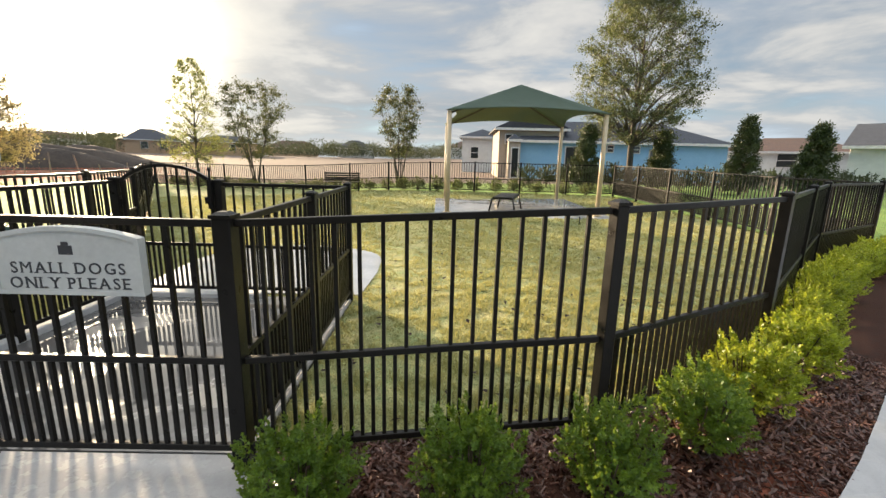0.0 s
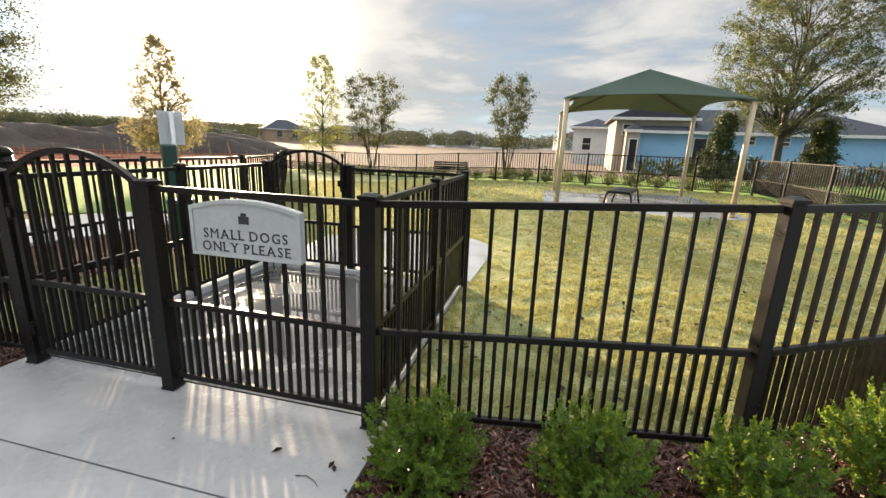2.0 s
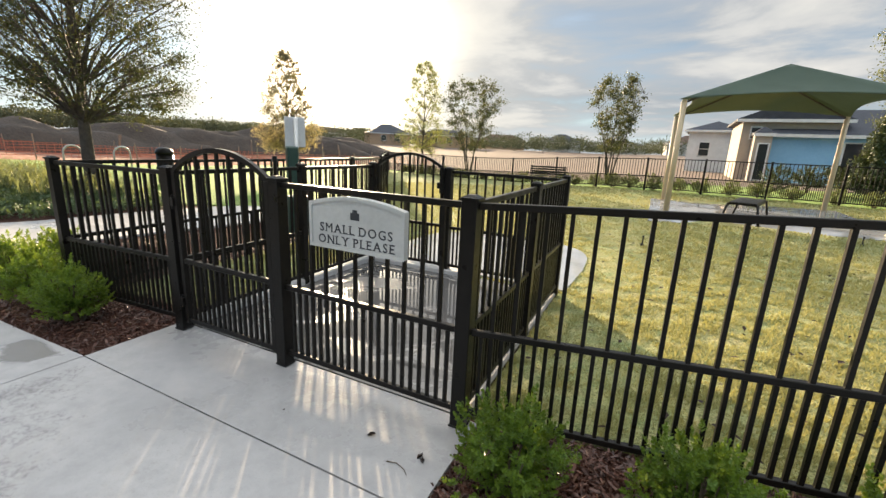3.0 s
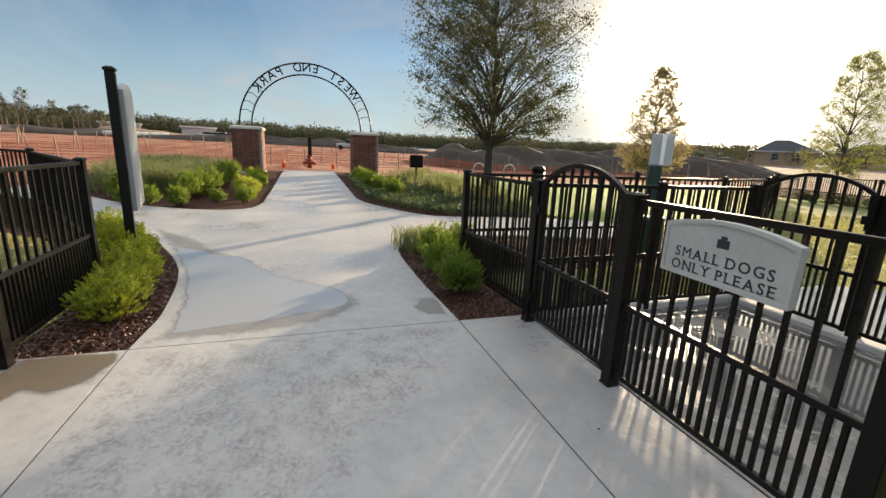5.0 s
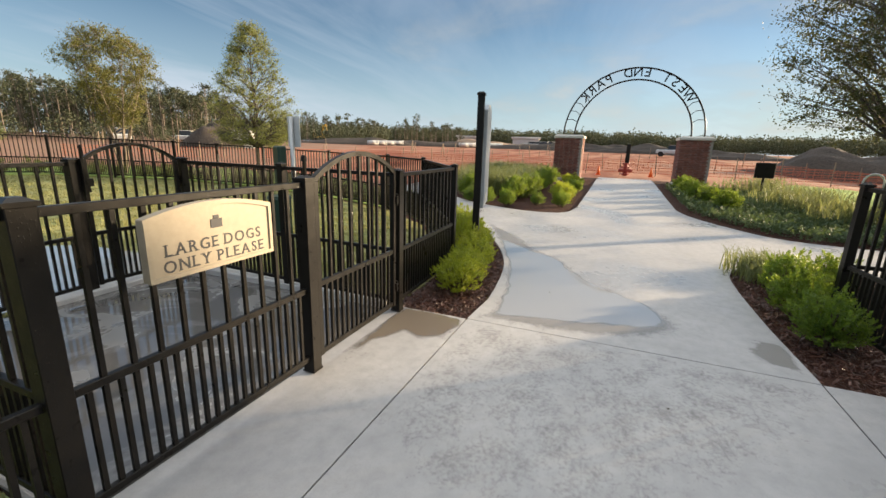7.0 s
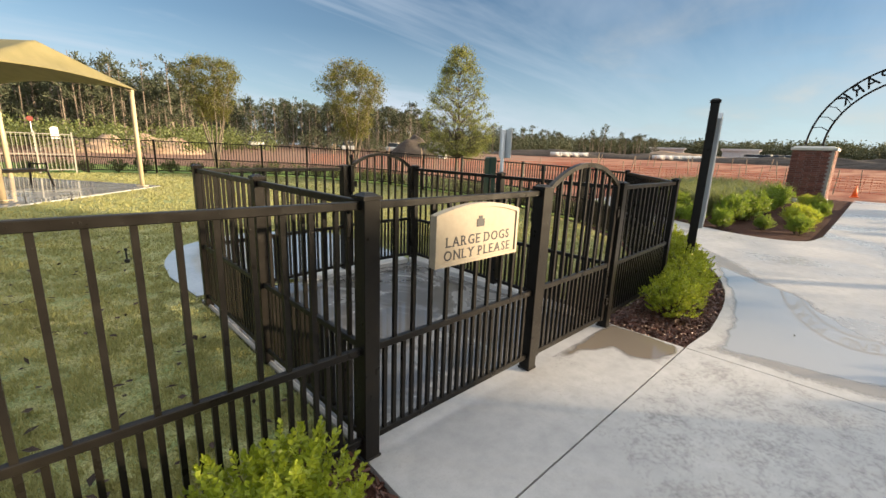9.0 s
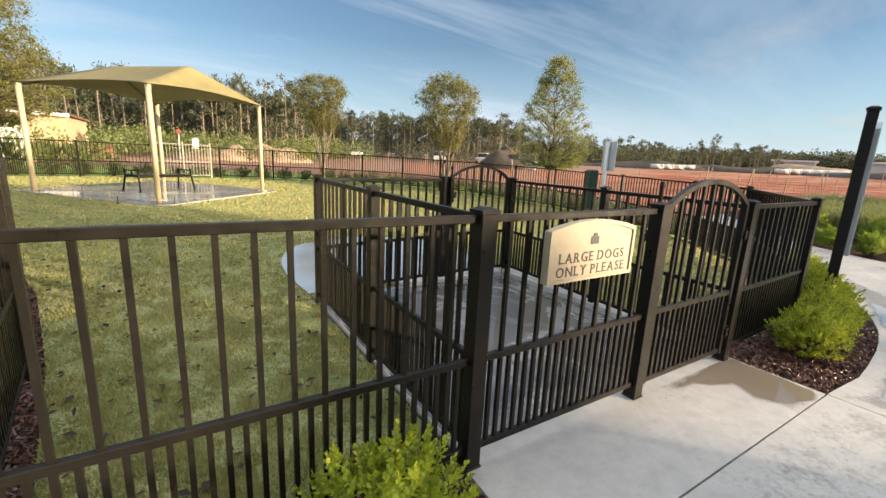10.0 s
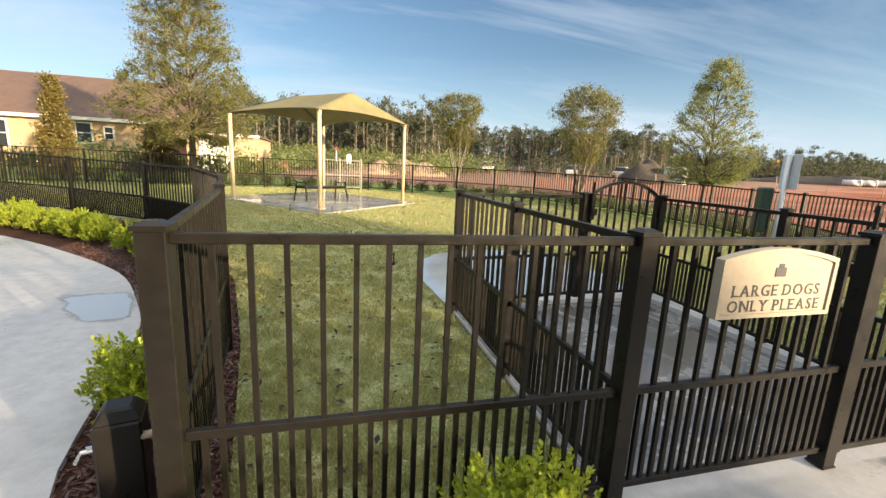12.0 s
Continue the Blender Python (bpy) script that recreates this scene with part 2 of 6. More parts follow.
M["verge"] = material("verge_grass", functools.partial(grass_build, lush=(0.20, 0.34, 0.075), worn=(0.34, 0.43, 0.12)), Roughness=0.85, Specular_IOR_Level=0.2)
M["blade"] = leaf_material("grass_blade", (0.28, 0.33, 0.125), (0.47, 0.425, 0.19), (0.46, 0.41, 0.13), 0.4, 0.6)
M["dirt"] = material("red_dirt", dirt_build, Roughness=0.95, Specular_IOR_Level=0.2)
M["mulch"] = two_tone("mulch", (0.026, 0.012, 0.009), (0.080, 0.036, 0.024), 14, 110, (0.7, 0.95), 0.9, 0.02, world=True, spec=0.15)
M["chip"] = leaf_material("mulch_chip", (0.016, 0.008, 0.006), (0.165, 0.068, 0.044), (0.02, 0.01, 0.005), 0.02, 0.42)
M["shrub_leaf"] = leaf_material("shrub_leaf", (0.020, 0.058, 0.008), (0.155, 0.25, 0.032), (0.38, 0.50, 0.05), 0.42, 0.46)
M["bright_leaf"] = leaf_material("bright_shrub_leaf", (0.032, 0.085, 0.006), (0.50, 0.57, 0.055), (0.62, 0.66, 0.06), 0.42, 0.36)
M["tree_leaf"] = leaf_material("tree_leaf", (0.022, 0.036, 0.012), (0.065, 0.080, 0.028), (0.17, 0.17, 0.04), 0.3, 0.5)
M["pale_leaf"] = leaf_material("pale_tree_leaf", (0.060, 0.090, 0.026), (0.175, 0.20, 0.065), (0.44, 0.45, 0.11), 0.45, 0.5)
M["mid_leaf"] = leaf_material("mid_green_tree_leaf", (0.055, 0.070, 0.018), (0.175, 0.170, 0.045), (0.34, 0.31, 0.06), 0.38, 0.5)
# paler, warmer leaf copy: the backlit glow is put into its colour
M["thin_leaf"] = leaf_material("backlit_tint_leaf", (0.09, 0.10, 0.045), (0.24, 0.20, 0.09), (0.60, 0.48, 0.22), 0.55, 0.5)
M["oak_leaf"] = leaf_material("oak_leaf", (0.045, 0.064, 0.028), (0.125, 0.14, 0.065), (0.24, 0.26, 0.08), 0.32, 0.45)
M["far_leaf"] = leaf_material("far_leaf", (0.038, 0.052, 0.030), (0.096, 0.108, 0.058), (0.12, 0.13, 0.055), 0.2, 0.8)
M["magnolia_leaf"] = leaf_material("magnolia_leaf", (0.050, 0.060, 0.016), (0.23, 0.165, 0.045), (0.30, 0.20, 0.05), 0.3, 0.35)
M["reed"] = leaf_material("reed_leaf", (0.11, 0.14, 0.05), (0.26, 0.27, 0.12), (0.36, 0.38, 0.12), 0.4, 0.6)
M["shrub_dark"] = leaf_material("evergreen_leaf", (0.022, 0.042, 0.012), (0.085, 0.11, 0.036), (0.10, 0.11, 0.02), 0.18, 0.5)
M["far_shrub"] = leaf_material("row_shrub_leaf", (0.07, 0.10, 0.03), (0.19, 0.22, 0.075), (0.28, 0.32, 0.08), 0.35, 0.5)
M["cover_leaf"] = leaf_material("ground_cover_leaf", (0.04, 0.075, 0.03), (0.12, 0.16, 0.08), (0.16, 0.22, 0.06), 0.3, 0.65)
M["dead_leaf"] = leaf_material("dead_leaf", (0.012, 0.008, 0.006), (0.05, 0.03, 0.02), (0.02, 0.012, 0.006), 0.05, 0.9)
M["bark"] = two_tone("bark", (0.045, 0.036, 0.029), (0.125, 0.103, 0.083), 9, 60, (0.8, 0.95), 0.8, 0.02)
M["pine_bark"] = two_tone("pine_bark", (0.11, 0.088, 0.07), (0.23, 0.19, 0.15), 9, 60, (0.8, 0.95), 0.6, 0.02)
M["twig"] = two_tone("twig", (0.06, 0.045, 0.03), (0.14, 0.10, 0.06), 20, 90, (0.8, 0.95), 0.5, 0.005)
M["sign_white"] = plain("painted_sign", (0.52, 0.52, 0.49), 0.45)
M["sign_cream"] = plain("cream_sign", (0.36, 0.305, 0.225), 0.5)
M["ink"] = plain("sign_ink", (0.035, 0.035, 0.04), 0.5)
M["beige_metal"] = plain("beige_powder_coat", (0.50, 0.40, 0.255), 0.45)


def cloth_material(name, dark, light, through_col, amount):
    """Knitted shade cloth: a fine weave that lets some daylight through."""
    def build(nt, bsdf, out):
        v = objco(nt)
        a, b = noise_f(nt, v, 2.5, 4), noise_f(nt, v, 140.0, 3)
        f = ramp(nt, math_node(nt, "ADD", math_node(nt, "MULTIPLY", a, 0.6), math_node(nt, "MULTIPLY", b, 0.4)), [(0.32, 0.0), (0.68, 1.0)])
        nt.links.new(mixc(nt, f, dark, light), bsdf.inputs["Base Color"])
        bump(nt, bsdf, b, 0.35, 0.003)
        tr = nd(nt, "ShaderNodeBsdfTranslucent", {"Color": (*through_col, 1)})
        mx = nd(nt, "ShaderNodeMixShader", {0: amount, 1: bsdf.outputs[0], 2: tr.outputs[0]})
        nt.links.new(mx.outputs[0], out.inputs[0])
    return material(name, build, Roughness=0.8)


M["green_cloth"] = cloth_material("green_shade_cloth", (0.048, 0.082, 0.060), (0.078, 0.118, 0.088), (0.42, 0.40, 0.16), 0.22)
M["tan_cloth"] = cloth_material("olive_shade_cloth", (0.17, 0.15, 0.065), (0.25, 0.215, 0.10), (0.34, 0.28, 0.12), 0.15)
M["brick"] = material("brick", brick_build, Roughness=0.85)
M["mortar"] = two_tone("mortar", (0.24, 0.22, 0.20), (0.36, 0.34, 0.31), 8, 90, (0.8, 0.95), 0.5, 0.004)
M["stone"] = two_tone("cast_stone", (0.52, 0.49, 0.44), (0.66, 0.63, 0.57), 5, 70, (0.7, 0.9), 0.3, 0.004)


# ---- mesh helpers ----
def sstep(a, b, x):
    t = min(1.0, max(0.0, (x - a) / (b - a)))
    return t * t * (3 - 2 * t)


def g(x, y):
    """Height of the ground: level plaza, lawns that rise a little, raised building land far off."""
    r = math.hypot(x + 0.5, y + 1.4)
    rise = 0.10 * sstep(-1.1, 1.4, x) * sstep(0.2, 0.62, y) + 0.02 * sstep(-1.0, 0.8, x) * sstep(2.95, 3.5, -y)
    fall = 1 - 1.6 * sstep(0.5, -9, x) * sstep(6, 14, y)
    return 0.28 * sstep(9.5, 23, r) * fall + 2.0 * sstep(30, 140, r) + rise * (1 - sstep(14, 22, r))


class MB:
    """Collects vertices and faces for one mesh."""

    def __init__(self):
        self.v, self.f = [], []

    def box(self, c, s, m=None, taper=1.0):
        n = len(self.v)
        for z in (-0.5, 0.5):
            k = taper if z > 0 else 1.0
            for x, y in ((-0.5, -0.5), (0.5, -0.5), (0.5, 0.5), (-0.5, 0.5)):
                p = Vector((x * s[0] * k, y * s[1] * k, z * s[2]))
                if m is not None:
                    p = m @ p
                self.v.append((p.x + c[0], p.y + c[1], p.z + c[2]))
        for q in ((0, 3, 2, 1), (4, 5, 6, 7), (0, 1, 5, 4), (1, 2, 6, 5), (2, 3, 7, 6), (3, 0, 4, 7)):
            self.f.append(tuple(n + i for i in q))
        return self

    def tube(self, pts, radii, sides=8, cap=True):
        n0 = len(self.v)
        pts = [Vector(p) for p in pts]
        for i, p in enumerate(pts):
            d = (pts[min(i + 1, len(pts) - 1)] - pts[max(i - 1, 0)]).normalized()
            a = d.cross(Vector((0.3, 0.2, 1)) if abs(d.z) < 0.95 else Vector((1, 0, 0))).normalized()
            b = d.cross(a)
            r = radii[i] if isinstance(radii, (list, tuple)) else radii
            for k in range(sides):
                t = 2 * math.pi * k / sides
                q = p + a * (r * math.cos(t)) + b * (r * math.sin(t))
                self.v.append(tuple(q))
        for i in range(len(pts) - 1):
            for k in range(sides):
                a0, a1 = n0 + i * sides + k, n0 + i * sides + (k + 1) % sides
                self.f.append((a0, a1, a1 + sides, a0 + sides))
        if cap:
            self.f.append(tuple(n0 + k for k in reversed(range(sides))))
            self.f.append(tuple(n0 + (len(pts) - 1) * sides + k for k in range(sides)))
        return self

    def strip(self, path, half, up, depth):
        """A bar of section (2*half, depth) swept along a path in a vertical plane: up is its plane's normal."""
        n0 = len(self.v)
        path, nrm = [Vector(p) for p in path], Vector(up)
        for i, p in enumerate(path):
            d = (path[min(i + 1, len(path) - 1)] - path[max(i - 1, 0)]).normalized()
            side = nrm.cross(d)
            for a, b in ((-1, -1), (1, -1), (1, 1), (-1, 1)):
                self.v.append(tuple(p + nrm * (a * half) + side * (b * depth / 2)))
        for i in range(len(path) - 1):
            for k in range(4):
                a0, a1 = n0 + 4 * i + k, n0 + 4 * i + (k + 1) % 4
                self.f.append((a0, a1, a1 + 4, a0 + 4))
        e = n0 + 4 * (len(path) - 1)
        self.f += [(n0 + 3, n0 + 2, n0 + 1, n0), (e, e + 1, e + 2, e + 3)]
        return self

    def prism(self, poly, z0, z1):
        """Upright prism over a plane polygon."""
        n, k = len(self.v), len(poly)
        self.v += [(x, y, z0) for x, y in poly] + [(x, y, z1) for x, y in poly]
        self.f.append(tuple(n + i for i in reversed(range(k))))
        self.f.append(tuple(n + k + i for i in range(k)))
        for i in range(k):
            j = (i + 1) % k
            self.f.append((n + i, n + j, n + k + j, n + k + i))
        return self

    def leaf(self, p, d, up, ln, wd):
        n = len(self.v)
        s = d.cross(up)
        s = s.normalized() * wd if s.length > 1e-4 else Vector((wd, 0, 0))
        self.v += [tuple(p), tuple(p + d * (ln * 0.5) + s + up * (0.08 * ln)), tuple(p + d * ln), tuple(p + d * (ln * 0.5) - s + up * (0.08 * ln))]
        self.f += [(n, n + 1, n + 2, n + 3)]

    def mesh(self, name, mat, smooth=False, bevel=0.0):
        me = bpy.data.meshes.new(name)
        me.from_pydata(self.v, [], self.f)
        if bevel:
            bm = bmesh.new()
            bm.from_mesh(me)
            bmesh.ops.bevel(bm, geom=list(bm.edges), offset=bevel, segments=1, affect="EDGES", profile=0.5)
            bm.to_mesh(me)
            bm.free()
        me.materials.append(mat)
        if smooth:
            me.polygons.foreach_set("use_smooth", [True] * len(me.polygons))
        me.update()
        return me


def thing(name, data=None, at=None, label="", category="", group="", kind=""):
    ob = new(name, data)
    if at is not None:
        ob.matrix_world = at if isinstance(at, Matrix) else Matrix.Translation(at)
    return tagged(ob, label, category, group, kind)


def part(name, data, parent, at=None, label="", kind=""):
    ob = new(name, data)
    ob.parent = parent
    if at is not None:
        ob.matrix_basis = at if isinstance(at, Matrix) else Matrix.Translation(at)
    return tagged(ob, label, kind=kind)


def boxmesh(name, s, mat, bevel=0.0, base=False):
    return MB().box((0, 0, s[2] / 2 if base else 0), s).mesh(name, mat, bevel=bevel)


def curve_pts(pts, step=0.4):
    """A smooth line through the points (Catmull-Rom)."""
    out = []
    P = [Vector((*p, 0)) for p in pts]
    P = [2 * P[0] - P[1]] + P + [2 * P[-1] - P[-2]]
    for i in range(1, len(P) - 2):
        n = max(1, int((P[i + 1] - P[i]).length / step))
        for k in range(n):
            t = k / n
            q = 0.5 * (2 * P[i] + (P[i + 1] - P[i - 1]) * t + (2 * P[i - 1] - 5 * P[i] + 4 * P[i + 1] - P[i + 2]) * t * t + (3 * P[i] - 3 * P[i + 1] + P[i + 2] - P[i - 1]) * t ** 3)
            out.append((q.x, q.y))
    out.append(tuple(pts[-1]))
    return out


def slab(name, poly, z, thick, mat, step=1.2):
    """A flat slab over a polygon, draped over the ground."""
    pts = [Vector(p) for i, p in enumerate(poly) if math.dist(p, poly[i - 1]) > 0.01]
    k = len(pts)
    xs, ys = [p.x for p in pts], [p.y for p in pts]
    wide = max(max(xs) - min(xs), max(ys) - min(ys))
    st = step if wide < 30 else 2.5
    if wide > 3:
        for i in range(1, int((max(xs) - min(xs)) / st) + 1):
            for j in range(1, int((max(ys) - min(ys)) / st) + 1):
                pts.append(Vector((min(xs) + i * st + 0.013, min(ys) + j * st + 0.017)))
    vs, es, fs, *_ = delaunay_2d_cdt(pts, [(i, (i + 1) % k) for i in range(k)], [], 1, 1e-5)
    mb = MB()
    n = len(vs)
    mb.v = [(p.x, p.y, g(p.x, p.y) + z) for p in vs] + [(p.x, p.y, g(p.x, p.y) + z - thick) for p in vs]
    count = {}
    for f in fs:
        ax = sum(vs[f[i - 1]].x * vs[f[i]].y - vs[f[i]].x * vs[f[i - 1]].y for i in range(len(f)))
        f = list(f) if ax > 0 else list(reversed(f))
        mb.f.append(tuple(f))
        mb.f.append(tuple(i + n for i in reversed(f)))
        for i in range(len(f)):
            e = (f[i - 1], f[i])
            count[e] = 1
    if not thick:
        mb.v, mb.f = mb.v[:n], mb.f[::2]
        return mb.mesh(name, mat)
    for a, b in list(count):
        if (b, a) not in count:
            mb.f.append((b, a, a + n, b + n))
    return mb.mesh(name, mat)


# ---- ground ----
def make_ground():
    """One sheet to the horizon: rings of growing size."""
    mb = MB()
    rs = [0, 1.5, 3, 5, 7, 9, 11, 13, 15, 17, 19, 21, 24, 28, 33, 40, 50, 62, 76, 92, 110, 135, 170, 230, 330, 600, 1200, 3000]
    n = 72
    for r in rs[1:]:
        for k in range(n):
            a = 2 * math.pi * k / n
            x, y = -0.5 + r * math.cos(a), -1.4 + r * math.sin(a)
            mb.v.append((x, y, g(x, y) - 0.07))
    c = len(mb.v)
    mb.v.append((-0.5, -1.4, -0.07))
    for k in range(n):
        mb.f.append((c, k, (k + 1) % n))
    for i in range(len(rs) - 2):
        for k in range(n):
            a, b = i * n + k, i * n + (k + 1) % n
            mb.f.append((a, a + n, b + n, b))
    return mb.mesh("ground", M["dirt"], smooth=True)


thing("ground", make_ground(), label="red graded building land with pale tracks", category="ground", kind="structure")

# outlines in plan
S_EDGE = curve_pts([(-1.04, 0.5), (-1.03, 0.02), (-0.6, -0.12), (0.3, -0.1), (1.1, 0.04), (1.74, 0.34), (2.26, 0.72), (2.93, 1.26), (3.55, 1.82), (4.1, 2.3), (5.4, 3.5), (7.4, 4.7), (9.6, 5.9), (13, 7.2)], 0.25)
L_EDGE = curve_pts([(-1.06, -3.24), (-1.02, -2.95), (-0.6, -2.72), (0.3, -2.75), (0.95, -3.1), (1.3, -3.7), (1.44, -4.2), (1.58, -5.0), (1.74, -5.75), (1.98, -6.35), (2.68, -7.66), (3.95, -9.03), (5.29, -10.19), (7.5, -11.6), (13, -14)], 0.25)
GAP = 0.005
plaza = thing("pavement", None, (0, 0, 0), "pale broom-finished concrete paving with damp patches", "pavement", kind="structure")


def paving(poly):
    return part("slab", slab("slab", poly, 0.0, 0.12, M["concrete"]), plaza)


XJ, YN, YS = -3.66, -0.105, -2.61
paving([(XJ + GAP, YS + GAP), (-1.03, YS + GAP), (-1.03, YN - GAP), (XJ + GAP, YN - GAP)])
paving([(XJ + GAP, YN + GAP), (-1.035, YN + GAP), (-1.035, 0.58), (XJ + GAP, 0.58)])
paving([(XJ + GAP, -3.33), (-1.05, -3.33), (-1.03, -2.95), (-1.03, YS - GAP), (XJ + GAP, YS - GAP)])
east = [(-1.022, YS + GAP), (-1.018, -2.93)] + [p for p in L_EDGE if p[0] > -0.98 and p[1] < -2.6] + [(13, -14), (26, -14), (26, 7.5)] + [p for p in reversed(S_EDGE) if p[0] > -1.0] + [(-1.022, 0.0)]
paving(east)
WL = curve_pts([(XJ - GAP, YS), (-4.22, -2.58), (-5.33, -2.71), (-6.14, -2.93), (-7.0, -3.3), (-7.9, -3.75), (-9.2, -4.9), (-11.5, -8.5)], 0.3)
FL = curve_pts([(-15, -8.5), (-12.9, -6.6), (-11.5, -5.2), (-10.7, -3.7), (-10.75, -2.75), (-11.6, -2.45), (-13.7, -2.4), (-22, -2.35)], 0.3)
FR = curve_pts([(-22, -0.05), (-14.5, 0.0), (-12.3, 0.08), (-10.7, 0.7), (-9.6, 1.5), (-9.3, 3.2), (-8.8, 4.9), (-7.9, 5.6)], 0.3)
WR = curve_pts([(-7.88, 5.58), (-7.0, 5.1), (-6.9, 3.8), (-7.2, 2.6), (-7.3, 1.4), (-6.95, 0.25), (-6.4, -0.08), (-4.97, -0.14), (XJ - GAP, YN)], 0.3)
paving(WL + FL + FR + WR)

# pens and aprons
PEN_S, PEN_L = (-3.6, -1.115, 0.6, 3.12), (-3.64, -1.065, -6.05, -3.35)
for nm, (x0, x1, y0, y1) in (("pen_floor", PEN_S), ("pen_floor", PEN_L)):
    thing(nm, slab("pen_floor", [(x0, y0), (x1, y0), (x1, y1), (x0, y1)], -0.004, 0.12, M["wet_concrete"]), label="wet concrete floor of the fenced entry pen", category="floor", kind="structure")
    kerb = thing("kerb", None, (0, 0, 0), "pale concrete kerb round the pen floor", "kerb", kind="structure")
    yb = y1 if y0 > 0 else y0
    for c, s in (((x0, (y0 + y1) / 2, 0.0), (0.16, abs(y1 - y0) - 0.1, 0.12)), ((x1 - 0.012, (y0 + y1) / 2, 0.0), (0.03, abs(y1 - y0) - 0.1, 0.04)), (((x0 + x1) / 2 - 0.45, yb, 0.0), (x1 - x0 - 1.1, 0.16, 0.10))):
        part("kerb_stone", MB().box(c, s).mesh("kerb_stone", M["kerb"] if s[0] != 0.03 else M["mortar"], bevel=0.012), kerb)
apron_s = [(-3.6, 3.22), (-1.05, 3.22)] + curve_pts([(-1.0, 4.2), (-1.08, 5.1), (-1.45, 5.6), (-2.3, 5.9), (-3.2, 5.7), (-3.7, 5.0), (-3.7, 4.0)], 0.2)
apron_l = [(-1.05, -6.16), (-3.66, -6.16)] + curve_pts([(-3.8, -7.2), (-3.6, -8.4), (-2.7, -9.0), (-1.9, -8.85), (-1.38, -8.45), (-1.08, -7.7), (-1.0, -7.0)], 0.2)
for ap in (apron_s, apron_l):
    thing("apron", slab("apron", ap, 0.006, 0.1, M["pad_concrete"]), label="rounded wet concrete apron on the lawn", category="pavement", kind="structure")

# beds
BEDS = [
    [(-1.055, 0.5), (-1.05, 0.0)] + [(x, y - 0.0) for x, y in S_EDGE if x > -1.0] + curve_pts([(9.2, 7.0), (7.1, 5.6), (4.95, 4.32), (3.45, 2.9), (2.1, 1.56), (0.68, 0.80)], 0.5) + [(-1.0, 0.66)],
    [(p[0], p[1]) for p in L_EDGE] + curve_pts([(8.0, -14.1), (5.72, -13.0), (3.78, -11.78), (2.45, -10.35), (1.85, -8.8), (1.29, -7.2), (0.86, -5.3), (0.56, -3.42)], 0.5) + [(-1.0, -3.42)],
    WL + [(-12, -8.5)] + curve_pts([(-9.2, -6.8), (-7.6, -4.97), (-5.1, -3.43), (-3.62, -3.43)], 0.5),
    WR + [(XJ + 0.04, 0.90), (-4.92, 0.80), (-4.97, 2.3), (-5.1, 4.6), (-5.6, 6.2), (-6.2, 7.1)],
    FL + [(-22, -3.4), (-20.3, -4.6), (-20, -9), (-16, -8.9)],
    [f for f in FR if f[1] < 4.2] + [(-9.6, 4.4), (-12, 4.8), (-17, 4.6), (-20.5, 3.5), (-20.3, 1.6), (-22, 1.2)],
]
for b in BEDS:
    thing("planting_bed", slab("planting_bed", b, -0.035, 0.03, M["mulch"]), label="dark shredded bark mulch bed", category="flower bed", kind="structure")

# lawns
LAWN_S = [(-5.0, 0.74), (-3.7, 0.84), (-3.7, 3.15), (-1.10, 3.15), (-1.10, 0.66), (0.68, 0.8), (2.1, 1.56), (3.42, 2.9), (4.87, 4.32), (6.82, 5.5), (6.87, 15.85), (1.3, 16.5), (-4.4, 18.6), (-15.8, 21.8), (-9.1, 11.6), (-5.6, 6.2), (-5.1, 4.6), (-5.0, 2.3)]
LAWN_L = [(-5.1, -3.36), (-7.6, -4.9), (-8.9, -6.4), (-9.8, -8.7), (-10.3, -11.5), (-10.0, -15), (-8.3, -18.5), (-5.5, -20.8), (-1.5, -22.0), (3, -21.6), (9, -20.5), (13, -19), (13, -15.5), (8, -14.15), (5.72, -13.05), (3.78, -11.8), (2.45, -10.37), (1.85, -8.8), (1.29, -7.2), (0.86, -5.3), (0.56, -3.42), (-1.05, -3.42), (-1.05, -6.1), (-3.7, -6.1), (-3.7, -3.36)]
for b in (LAWN_S, LAWN_L):
    thing("lawn", slab("lawn", b, -0.012, 0.04, M["grass"]), label="short damp lawn with worn yellowish patches", category="grass", kind="structure")
OUT_W = [(-9.75, 4.55), (-12, 4.95), (-17, 4.75), (-20.5, 3.7), (-24, 6), (-24, 14), (-24, 24), (-16.3, 24), (-16.1, 21.9), (-9.4, 11.7), (-6.35, 7.15), (-8.0, 5.75), (-8.95, 5.1)]
OUT_N = [(-16.0, 22.1), (-4.4, 18.8), (1.3, 16.8), (7.1, 16.1), (7.05, 5.7), (9.4, 7.1), (13, 8.6), (60, 20), (50, 34), (20, 27.5), (5, 24.5), (-5, 25), (-16, 25.5)]
OUT_S = [(-5.2, -3.3), (-7.7, -4.7), (-9.1, -6.2), (-10.0, -8.5), (-10.6, -11.5), (-10.3, -15.2), (-8.5, -18.8), (-5.6, -21.1), (-1.5, -22.3), (3, -21.9), (9, -20.8), (14, -19.5), (60, -18), (60, -40), (8, -33), (-4, -28), (-11, -24.5), (-14.5, -18), (-14.5, -11.5), (-12.5, -8.6), (-9.3, -5.5), (-8, -4.2)]
for b in (OUT_N, OUT_W, OUT_S):
    thing("verge", slab("verge", b, -0.02, 0.03, M["verge"]), label="bright green mown verge outside the fence", category="grass", kind="structure")

